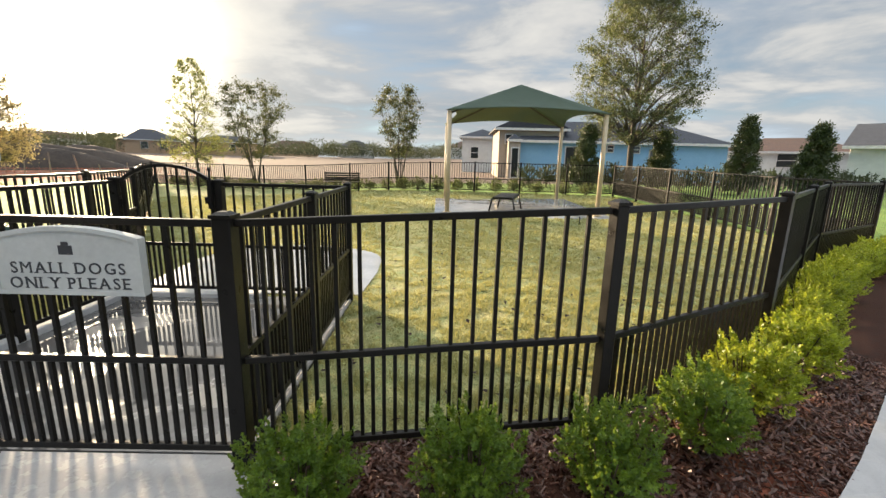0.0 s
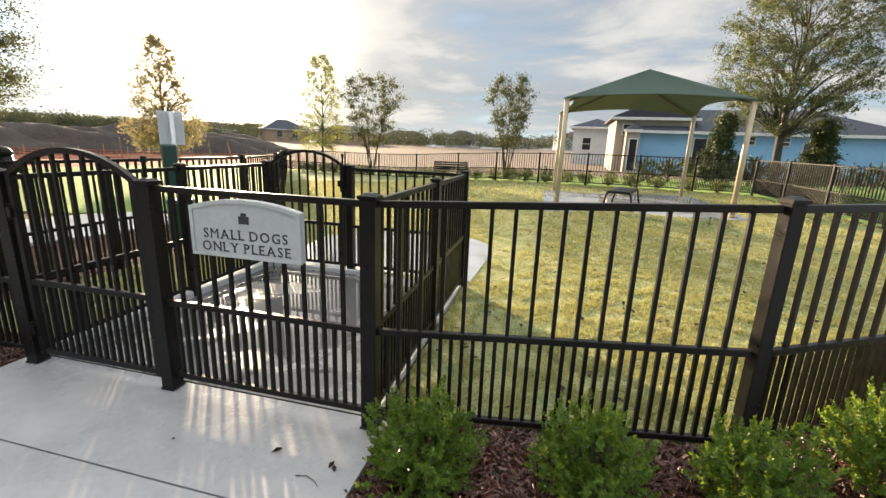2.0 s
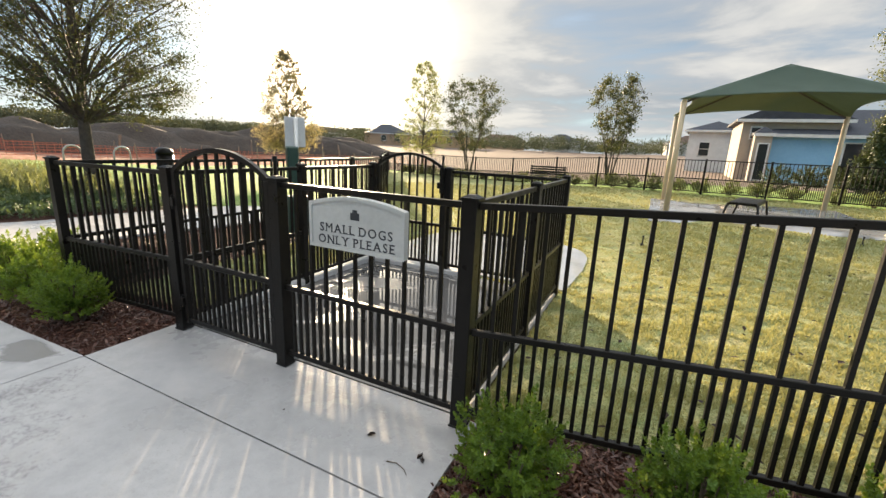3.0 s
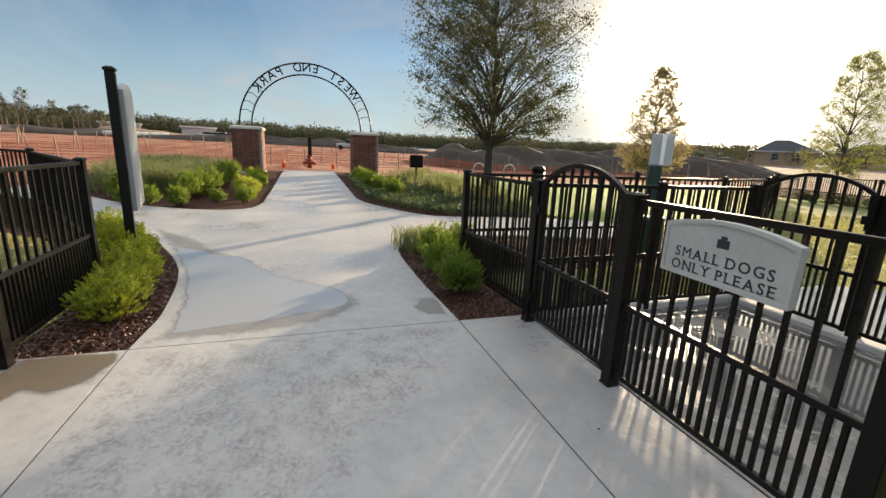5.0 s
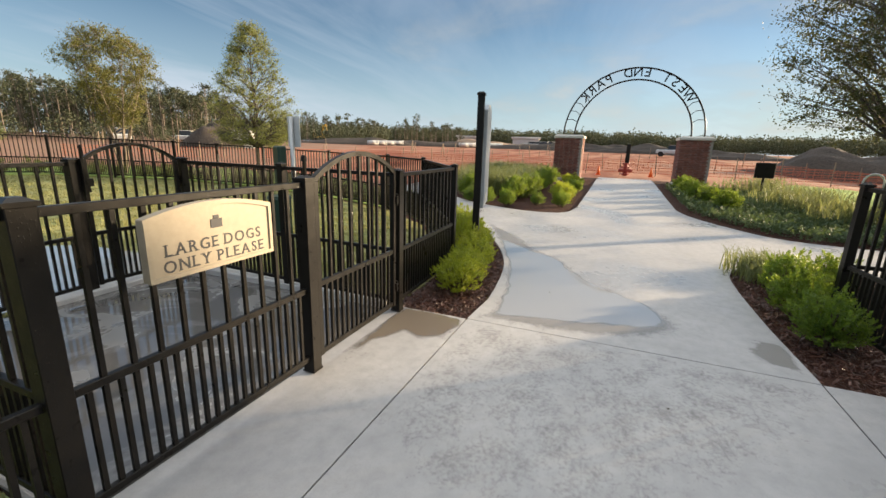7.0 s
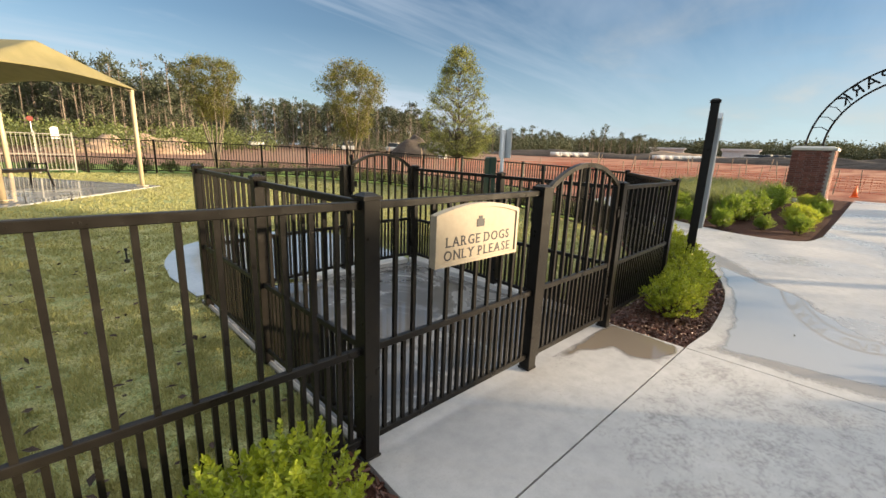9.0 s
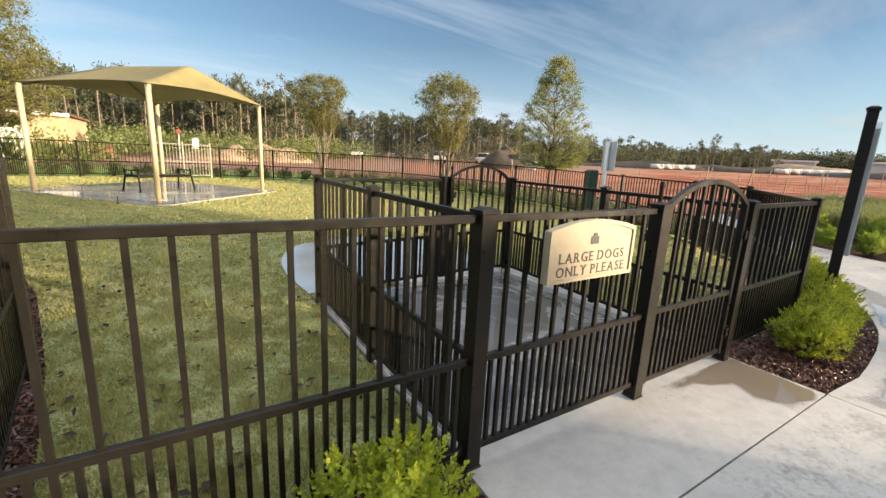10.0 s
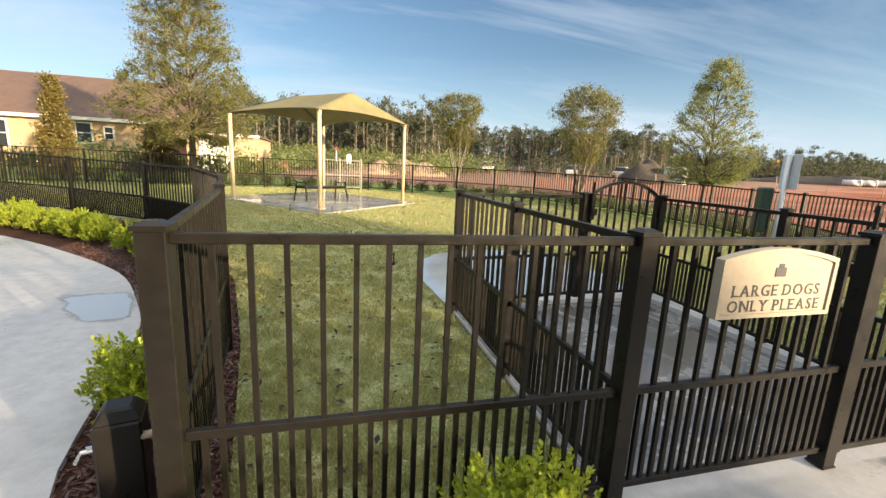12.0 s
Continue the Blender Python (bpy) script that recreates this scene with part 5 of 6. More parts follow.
for x, y, s in ((-0.52, -2.96, 1.12), (0.06, -2.93, 0.86), (0.60, -3.0, 0.82)):
    bright_shrub(x, y, s)
bright_shrub(1.18, -4.35, 0.95, sz=1.0)
row = curve_pts([(1.95, -7.55), (2.5, -8.35), (3.1, -9.05), (3.8, -9.75), (4.7, -10.45), (5.7, -11.15), (7.0, -11.95), (8.8, -12.9)], 0.5)
for k, (x, y) in enumerate(row):
    bright_shrub(x, y, 1.0 + 0.1 * math.sin(k * 2.1))
for x, y, s in ((-4.35, -2.96, 0.98), (-4.75, -3.0, 1.0), (-5.25, -3.08, 1.05), (-5.8, -3.25, 1.1), (-6.4, -3.5, 1.1), (-7.0, -3.75, 1.1), (-7.6, -4.1, 1.1)):
    bright_shrub(x, y, s * 0.93, sz=s * 0.84)
for x, y, s in ((-4.45, 0.18, 1.05), (-5.1, 0.22, 1.1), (-5.75, 0.3, 1.1), (-6.2, 0.8, 1.0)):
    near_shrub(x, y, s)
rng = random.Random(5)
for x, y in curve_pts([(-11.6, -5.4), (-11.5, -4.2), (-11.7, -3.4), (-13.0, -3.1), (-15.5, -3.0), (-18.3, -3.1)], 0.5):
    rng.choice((bright_shrub, near_shrub, near_shrub))(x + rng.gauss(0, 0.25), y + rng.gauss(0, 0.2), rng.uniform(0.8, 1.25), sz=rng.uniform(0.65, 1.05))
for x, y in curve_pts([(-12.6, -5.6), (-12.7, -4.3), (-14.5, -4.1), (-17.5, -4.0)], 0.9):
    near_shrub(x, y, 1.5)
for x, y in curve_pts([(-17.6, 0.7), (-15.3, 0.8), (-13.3, 1.2)], 0.8):
    near_shrub(x, y, 1.3)
# low row outside the yard fences
for x, y in split([(6.0, 16.6), (1.3, 17.3), (-4.4, 19.2), (-15.0, 22.2)], 0.95):
    far_shrub(x + rng.gauss(0, 0.08), y + rng.gauss(0, 0.08), rng.uniform(0.85, 1.15))
for x, y in split([(12, -21.0), (9, -21.2), (3, -22.3), (-1.5, -22.7), (-5.9, -21.4), (-8.9, -18.9), (-10.6, -15.2), (-10.9, -11.5), (-10.3, -8.5), (-9.3, -6.2)], 0.95):
    far_shrub(x + rng.gauss(0, 0.08), y + rng.gauss(0, 0.08), rng.uniform(0.75, 1.0))
for k in range(24):
    hedge_shrub(4.5 + k * 1.15, 22.0 - k * 0.12 + rng.gauss(0, 0.2), rng.uniform(0.85, 1.2))
for k in range(20):
    south_hedge(3.5 + k * 1.2, -26.0 - 0.05 * k + rng.gauss(0, 0.2), rng.uniform(0.9, 1.2))


# ---- loose ground stuff ----
def inside(poly, x, y):
    r = False
    for i in range(len(poly)):
        (x0, y0), (x1, y1) = poly[i - 1], poly[i]
        if (y0 > y) != (y1 > y) and x < (x1 - x0) * (y - y0) / (y1 - y0) + x0:
            r = not r
    return r


def chips(poly, n, box_, seed, size=1.0):
    rng = random.Random(seed)
    mb = MB()
    k = 0
    while k < n:
        x, y = rng.uniform(box_[0], box_[1]), rng.uniform(box_[2], box_[3])
        if not inside(poly, x, y):
            continue
        k += 1
        m = Euler((rng.gauss(0, 0.45), rng.gauss(0, 0.45), rng.uniform(0, 6.28))).to_matrix()
        mb.box((x, y, g(x, y) - 0.03 + rng.uniform(0, 0.022)), (rng.uniform(0.015, 0.065) * size, rng.uniform(0.004, 0.014) * size, rng.uniform(0.002, 0.007) * size), m)
    return mb.mesh("bark_chips", M["chip"])


for b, n, bx, sz in ((BEDS[0], 15000, (-1.1, 3.2, -0.2, 2.4), 1.0), (BEDS[1], 16000, (-1.1, 4.2, -10.5, -2.6), 1.0), (BEDS[2], 8000, (-7.0, -3.6, -4.6, -2.5), 1.0), (BEDS[3], 6500, (-7.3, -3.6, -0.2, 2.0), 1.0)):
    thing("bark_chips", chips(b, n, bx, n, sz), label="loose shredded bark chips", category="mulch", kind="stuff")


PAVED = [apron_s, apron_l, canopy_n, canopy_s]


def blades(poly, n, az0, az1, r0, r1, seed):
    """Grass blades, thinning out with the distance from the plaza."""
    rng = random.Random(seed)
    mb = MB()
    k = 0
    while k < n:
        r = r0 * (r1 / r0) ** rng.random()
        a = rng.uniform(az0, az1)
        x, y = polar(a, r)
        if not inside(poly, x, y) or any(inside(q, x, y) for q in PAVED):
            continue
        k += 1
        clump = noise.noise(Vector((x * 5, y * 5, 0.2))) + 0.6 * noise.noise(Vector((x * 14, y * 14, 3.2)))
        if clump < rng.uniform(-0.75, 0.25):
            continue
        z = g(x, y) - 0.014
        a = rng.uniform(0, 6.28)
        hh = 0.032 * rng.uniform(0.5, 1.3) * (1 + 0.03 * r) * (0.9 + 0.75 * clump)
        w = 0.0013 * r + 0.0008
        l = Vector((rng.gauss(0, 0.5), rng.gauss(0, 0.5), 1)).normalized() * hh
        c, s = math.cos(a) * w, math.sin(a) * w
        i = len(mb.v)
        mb.v += [(x - c, y - s, z), (x + c, y + s, z), (x + l.x, y + l.y, z + l.z)]
        mb.f.append((i, i + 1, i + 2))
    return mb.mesh("grass_blades", M["blade"])


thing("grass_blades", blades(LAWN_S, 200000, 30, 150, 2.0, 20, 3), label="short green grass blades of the lawn", category="grass", kind="stuff")
thing("grass_blades", blades(LAWN_L, 230000, -160, -60, 2.0, 22, 4), label="short green grass blades of the lawn", category="grass", kind="stuff")


def leaves_on(poly, n, box_, seed):
    rng = random.Random(seed)
    mb = MB()
    k = 0
    while k < n:
        x, y = rng.uniform(box_[0], box_[1]), rng.uniform(box_[2], box_[3])
        if not inside(poly, x, y):
            continue
        k += 1
        d = Vector((rng.gauss(0, 1), rng.gauss(0, 1), 0.15)).normalized()
        mb.leaf(Vector((x, y, g(x, y) + 0.022)), d, Vector((0, 0, 1)), rng.uniform(0.025, 0.085), rng.uniform(0.010, 0.026))
    return mb.mesh("fallen_leaves", M["dead_leaf"])


thing("fallen_leaves", leaves_on(LAWN_L, 420, (-1.0, 3.0, -12, -3.5), 1), label="dark fallen leaves on the lawn", category="leaves", kind="stuff")
thing("fallen_leaves", leaves_on(LAWN_S, 320, (-1.0, 5, 0.7, 8), 2), label="dark fallen leaves on the lawn", category="leaves", kind="stuff")
for x, y, turn, ln in ((-1.51, 0.19, 30, 0.055), (-1.19, 0.17, 75, 0.045), (-1.15, 0.155, 120, 0.04), (-2.05, 0.13, 10, 0.02), (-1.38, -2.35, 60, 0.03), (-2.9, -1.1, 140, 0.025), (-4.7, -2.05, 20, 0.03)):
    mb = MB()
    c, q = math.cos(radians(turn)), math.sin(radians(turn))
    mb.leaf(Vector((0, 0, 0.004)), Vector((c, q, 0.12)), Vector((0, 0, 1)), ln, ln * 0.3)
    mb.leaf(Vector((0.004, 0, 0.006)), Vector((c, q, 0.35)), Vector((-q, c, 0.5)).normalized(), ln * 0.9, ln * 0.22)
    thing("dead_leaf", mb.mesh("dead_leaf", M["dead_leaf"]), (x, y, g(x, y)), "curled dark dead leaf on the concrete", "leaf", "dead leaves")
thing("twig", MB().tube([(0, 0, 0.004), (0.05, 0.012, 0.006), (0.10, -0.004, 0.005), (0.13, -0.03, 0.004)], [0.003, 0.0026, 0.002, 0.0012], 5).mesh("twig", M["twig"]), (-1.31, 0.085, 0), "thin brown twig on the concrete", "twig")


def tussocks(pts, n, h, w, seed, mat="reed", spread=0.35):
    rng = random.Random(seed)
    mb = MB()
    for x, y in pts:
        for _ in range(n):
            bx, by = x + rng.gauss(0, spread * 0.35), y + rng.gauss(0, spread * 0.35)
            a, ln = rng.uniform(0, 6.28), h * rng.uniform(0.6, 1.2)
            o = Vector((math.cos(a), math.sin(a), 0))
            z = g(bx, by) - 0.03
            s = Vector((-o.y, o.x, 0)) * w
            b, m, t = Vector((bx, by, z)), Vector((bx, by, z)) + o * 0.22 * ln + Vector((0, 0, 0.7 * ln)), Vector((bx, by, z)) + o * 0.6 * ln + Vector((0, 0, 0.92 * ln))
            i = len(mb.v)
            mb.v += [tuple(b - s), tuple(b + s), tuple(m + s), tuple(m - s), tuple(t)]
            mb.f += [(i, i + 1, i + 2, i + 3), (i + 3, i + 2, i + 4)]
    return mb.mesh("ornamental_grass", M[mat])


rng = random.Random(11)
pts = [(-6.55 + rng.gauss(0, 0.15), 0.28 + rng.gauss(0, 0.12)) for _ in range(7)]
thing("ornamental_grass", tussocks(pts, 90, 0.34, 0.006, 1), label="pale striped ornamental grass tufts in mulch", category="grass plant", kind="stuff")
pts = [(rng.uniform(-19.5, -13.5), rng.uniform(-7.2, -4.3)) for _ in range(80)]
thing("ornamental_grass", tussocks(pts, 80, 0.75, 0.010, 2, spread=0.6), label="feathery ornamental grass in the far bed", category="grass plant", kind="stuff")
pts = [(rng.uniform(-19.5, -11.0), rng.uniform(2.0, 4.3)) for _ in range(26)]
thing("ornamental_grass", tussocks(pts, 70, 0.6, 0.010, 3, spread=0.6), label="feathery ornamental grass in the far bed", category="grass plant", kind="stuff")


def cover(poly, n, box_, seed):
    rng = random.Random(seed)
    mb = MB()
    k = 0
    while k < n:
        x, y = rng.uniform(box_[0], box_[1]), rng.uniform(box_[2], box_[3])
        if not inside(poly, x, y):
            continue
        k += 1
        d = rnd_dir(rng, 0.4)
        mb.leaf(Vector((x, y, g(x, y) + rng.uniform(-0.02, 0.16))), d, rnd_dir(rng, 1.5), rng.uniform(0.05, 0.10), 0.022)
    return mb.mesh("ground_cover", M["cover_leaf"])


thing("ground_cover", cover([(p[0] - 0.35, p[1] + 0.3) for p in FR if p[1] < 4.0] + [(-11, 4.4), (-17, 4.2), (-18.5, 1.2)], 26000, (-19, -9.2, 0, 4.5), 7), label="low dark green jasmine ground cover", category="ground cover", kind="stuff")


# ---- houses ----
M["wrap"] = two_tone("blue_house_wrap", (0.22, 0.44, 0.64), (0.30, 0.54, 0.74), 0.8, 9, (0.4, 0.6), 0.2, 0.01)
M["shingle"] = two_tone("dark_shingle", (0.028, 0.032, 0.042), (0.065, 0.07, 0.085), 2, 22, (0.8, 0.95), 0.6, 0.02)
M["brown_shingle"] = two_tone("brown_shingle", (0.075, 0.045, 0.035), (0.14, 0.085, 0.065), 2, 22, (0.8, 0.95), 0.6, 0.02)
M["stucco"] = two_tone("beige_stucco", (0.40, 0.275, 0.17), (0.47, 0.335, 0.215), 2, 60, (0.85, 0.95), 0.3, 0.01)
M["grey_stucco"] = two_tone("grey_beige_stucco", (0.36, 0.305, 0.245), (0.44, 0.38, 0.31), 2, 60, (0.85, 0.95), 0.3, 0.01)
M["white_wall"] = two_tone("white_siding", (0.55, 0.55, 0.53), (0.72, 0.72, 0.70), 2, 40, (0.6, 0.8), 0.2, 0.01)
M["glass"] = plain("dark_window_glass", (0.025, 0.03, 0.035), 0.08)
M["trim"] = plain("white_trim", (0.70, 0.69, 0.66), 0.5)


def house(x, y, turn, w, d, eave, peak, wall, roof, label, gable=False, openings=(), over=0.4):
    """A house: walls with trim, hipped or gabled roof with thickness, windows and doors on the front (local -y side)."""
    z = g(x, y)
    h = thing("house", None, pose(x, y, z, 0, 0, turn), label, "house", "houses round the park")
    part("wall", boxmesh("wall", (w, d, eave + 0.4), M[wall], 0.02, True), h, (0, 0, -0.4))
    a, b = w / 2 + over, d / 2 + over
    r = max(0.01, a - b * (0.02 if gable else 0.9))
    mb = MB()
    t = 0.14
    if a >= b:
        lo = [(-a, -b, eave), (a, -b, eave), (a, b, eave), (-a, b, eave)]
        hi = [(-(a if gable else r), 0, peak), ((a if gable else r), 0, peak)]
        mb.v = lo + hi + [(p[0], p[1], p[2] - t) for p in lo]
        mb.f = [(0, 1, 5, 4), (1, 2, 5), (2, 3, 4, 5), (3, 0, 4)]
    else:
        rr = max(0.01, b - a * 0.9)
        lo = [(-a, -b, eave), (a, -b, eave), (a, b, eave), (-a, b, eave)]
        hi = [(0, -(b if gable else rr), peak), (0, (b if gable else rr), peak)]
        mb.v = lo + hi + [(p[0], p[1], p[2] - t) for p in lo]
        mb.f = [(0, 1, 4), (1, 2, 5, 4), (2, 3, 5), (3, 0, 4, 5)]
    mb.f += [(0, 6, 7, 1), (1, 7, 8, 2), (2, 8, 9, 3), (3, 9, 6, 0), (9, 8, 7, 6)]
    part("roof", mb.mesh("roof", M[roof]), h)
    part("fascia", boxmesh("fascia", (2 * a, 0.03, 0.2), M["trim"], 0.0), h, (0, -b - 0.02, eave - 0.1))
    for kind, ox, oz, ow, oh in openings:
        o = part("door" if kind in "dg" else "window", boxmesh("frame", (ow + 0.16, 0.10, oh + 0.16), M["trim"], 0.01), h, (ox, -d / 2 - 0.02, oz))
        part("panel" if kind in "dg" else "pane", boxmesh("pane", (ow, 0.04, oh), M["trim"] if kind == "g" else M["glass"], 0.0), o, (0, -0.045, 0))
        if kind == "w":
            part("glazing_bar", boxmesh("glazing_bar", (ow, 0.03, 0.05), M["trim"], 0.0), o, (0, -0.075, 0))
    return h


# blue-wrapped houses under construction to the north
# dark panes at -4.1 and -3.4 paint the shade of a recessed porch
house(14.9, 38.4, -2.7, 17.2, 9.0, 3.0, 4.95, "wrap", "shingle", "unfinished single-storey house in blue wrap with a dark hipped roof", openings=(("d", -4.1, 1.35, 0.8, 2.3), ("d", -3.4, 1.35, 0.45, 2.3), ("w", -0.9, 2.45, 0.45, 0.5), ("w", 1.2, 2.42, 0.5, 0.5), ("d", 2.7, 1.25, 0.7, 2.2)))
house(7.6, 38.3, -2.7, 5.4, 7.0, 4.0, 5.35, "grey_stucco", "shingle", "taller unfinished stucco block with a dark gabled roof", gable=True, openings=(("w", -1.9, 3.1, 0.5, 0.7),))
# dark pane put in for the shade inside the open doorway
house(5.85, 34.4, -2.7, 0.95, 2.2, 3.05, 3.5, "grey_stucco", "shingle", "narrow stucco garage wing with an open dark doorway", openings=(("d", 0.05, 1.2, 0.5, 2.3),), over=0.12)
house(4.75, 49.6, -6, 4.4, 6.0, 3.75, 4.7, "white_wall", "shingle", "small pale house with a dark hipped roof", openings=(("w", -0.8, 2.0, 0.8, 1.2),))
house(35.6, 26.6, -50, 12.0, 9.0, 2.8, 4.6, "white_wall", "shingle", "white single-storey house with a navy shingle roof", gable=True, openings=(("w", -2.5, 1.7, 1.6, 1.5), ("w", 1.8, 1.7, 1.6, 1.5)))
house(38, 46, -35, 12.0, 9.0, 2.6, 4.2, "white_wall", "brown_shingle", "pale house with a brown roof", openings=(("w", 0, 1.7, 1.6, 1.3),))
# beige house to the south
house(24.5, -40.0, 180, 26.0, 12.0, 3.1, 6.35, "stucco", "brown_shingle", "beige stucco house with a large brown shingle roof", gable=True, openings=(("w", 9.25, 2.15, 0.75, 1.15), ("w", 10.6, 2.2, 0.42, 0.7), ("w", 4.7, 1.9, 1.1, 1.5), ("w", 1.0, 1.9, 1.6, 1.5)))
house(7.7, -39.0, 180, 4.6, 7.0, 2.75, 3.0, "stucco", "brown_shingle", "low beige stucco garage wing with a white door", openings=(("g", -0.5, 1.15, 1.9, 2.1),), over=0.2)
rng = random.Random(21)
for k in range(7):
    az = 86 + 7.6 * k
    d = rng.uniform(120, 190)
    hx, hy = polar(az, d)
    house(hx, hy, az - 90 + rng.uniform(-20, 20), rng.uniform(11, 17), 10, 3.0, rng.uniform(4.6, 5.8), rng.choice(["white_wall", "stucco"]), rng.choice(["shingle", "brown_shingle"]), "distant pale single-storey house", openings=(("w", -2, 1.7, 1.4, 1.4), ("w", 2, 1.7, 1.4, 1.4)))


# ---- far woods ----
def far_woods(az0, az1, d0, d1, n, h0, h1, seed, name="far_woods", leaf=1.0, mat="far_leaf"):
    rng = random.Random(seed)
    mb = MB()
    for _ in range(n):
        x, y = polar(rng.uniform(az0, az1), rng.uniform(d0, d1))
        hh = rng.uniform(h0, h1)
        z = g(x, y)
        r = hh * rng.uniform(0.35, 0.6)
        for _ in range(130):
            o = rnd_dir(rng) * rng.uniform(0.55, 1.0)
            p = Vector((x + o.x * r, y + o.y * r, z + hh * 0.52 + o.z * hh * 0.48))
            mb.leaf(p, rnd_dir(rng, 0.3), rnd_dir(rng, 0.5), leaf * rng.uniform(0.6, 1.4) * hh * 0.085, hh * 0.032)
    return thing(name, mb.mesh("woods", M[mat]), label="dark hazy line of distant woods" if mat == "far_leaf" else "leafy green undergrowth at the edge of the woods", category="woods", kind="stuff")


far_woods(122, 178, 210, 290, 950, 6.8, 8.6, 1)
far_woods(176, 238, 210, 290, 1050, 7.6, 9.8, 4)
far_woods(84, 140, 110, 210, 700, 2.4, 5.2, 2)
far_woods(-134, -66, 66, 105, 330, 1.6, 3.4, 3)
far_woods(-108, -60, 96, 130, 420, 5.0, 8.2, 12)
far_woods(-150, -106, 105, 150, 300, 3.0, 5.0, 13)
far_woods(-84, -60, 27.5, 31, 34, 1.0, 2.3, 8, "undergrowth", 1.0, "far_shrub")
far_woods(-112, -66, 52, 60, 120, 1.5, 3.4, 15, "undergrowth", 1.0, "far_shrub")
far_woods(-106, -80, 44, 56, 60, 1.2, 2.8, 9, "undergrowth", 1.0, "far_shrub")


def pine(rng, wood, leaf_mb, x, y, h):
    z = g(x, y)
    lean = (rng.gauss(0, 0.02) * h, rng.gauss(0, 0.02) * h)
    wood.tube([(x, y, z - 0.2), (x + lean[0] * 0.5, y + lean[1] * 0.5, z + h * 0.5), (x + lean[0], y + lean[1], z + h * 0.97)], [0.09, 0.075, 0.03], 6, cap=False)
    for _ in range(rng.randint(10, 16)):
        u = rng.uniform(0.66, 1.0) if rng.random() < 0.72 else rng.uniform(0.3, 0.66)
        a = rng.uniform(0, 6.28)
        r = min(1.0, (1.05 - u) * h * 0.26 + 0.3)
        c = Vector((x + lean[0] * u + r * math.cos(a), y + lean[1] * u + r * math.sin(a), z + h * u + 0.1 * r))
        wood.tube([(x + lean[0] * u, y + lean[1] * u, z + h * u - 0.3), tuple(c)], [0.035, 0.015], 4, cap=False)
        for _ in range(26):
            o = rnd_dir(rng) * abs(rng.gauss(0, 0.46))
            o.z *= 0.6
            leaf_mb.leaf(c + o, rnd_dir(rng, 0.3), rnd_dir(rng, 0.3), rng.uniform(0.3, 0.6), 0.06)


def pines(spec, seed, label):
    rng = random.Random(seed)
    wood, lf = MB(), MB()
    for az0, az1, d0, d1, n, h0, h1 in spec:
        for _ in range(n):
            x, y = polar(rng.uniform(az0, az1), rng.uniform(d0, d1))
            pine(rng, wood, lf, x, y, rng.uniform(h0, h1))
    w = thing("pine_wood", None, (0, 0, 0), label, "woods", kind="stuff")
    part("trunks", wood.mesh("trunks", M["pine_bark"], smooth=True), w, kind="stuff")
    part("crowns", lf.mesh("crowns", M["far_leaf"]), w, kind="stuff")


pines([(-104, -72, 56, 95, 330, 6.6, 9.4), (-132, -104, 74, 125, 230, 5.6, 9.0), (-160, -132, 120, 190, 120, 4.5, 8.0)], 5, "tall thin-stemmed pines beyond the building land")


# ---- building site ----
M["dark_dirt"] = two_tone("dark_topsoil", (0.030, 0.024, 0.020), (0.085, 0.066, 0.052), 0.6, 6, (0.9, 1.0), 0.8, 0.1, world=True)
M["tan_dirt"] = two_tone("tan_dirt", (0.26, 0.17, 0.11), (0.40, 0.29, 0.20), 0.6, 6, (0.9, 1.0), 0.8, 0.1, world=True)
M["net"] = plain("orange_net", (0.50, 0.14, 0.07), 0.6)
M["stake"] = plain("wooden_stake", (0.26, 0.20, 0.14), 0.8)
M["yellow"] = plain("machine_yellow", (0.62, 0.36, 0.03), 0.45)
M["rubber"] = plain("black_rubber", (0.02, 0.02, 0.02), 0.8)
M["pipe_white"] = plain("pale_concrete_pipe", (0.62, 0.61, 0.58), 0.7)
M["cone"] = plain("orange_plastic", (0.80, 0.16, 0.03), 0.5)


def mound(x, y, rx, ry, h, turn, mat, label, seed):
    mb = MB()
    n, m = 28, 10
    noise_off = Vector((seed * 7.3, seed * 3.1, 0))
    for i in range(m + 1):
        f = i / m
        for k in range(n):
            a = 2 * math.pi * k / n
            px, py = f * math.cos(a), f * math.sin(a)
            z = h * (1 - f ** 1.6) * (0.72 + 0.55 * noise.noise(Vector((px * 2.2, py * 2.2, 0)) + noise_off)) + 0.1 * h * noise.noise(Vector((px * 7, py * 7, 1)) + noise_off) * (1 - f)
            mb.v.append((px * rx, py * ry, z - (0.25 if i == m else 0)))
    for i in range(m):
        for k in range(n):
            a, b = i * n + k, i * n + (k + 1) % n
            mb.f.append((a, a + n, b + n, b))
    return thing("dirt_mound", mb.mesh("dirt_mound", M[mat], smooth=True), pose(x, y, g(x, y), 0, 0, turn), label, "dirt pile", "dirt mounds")


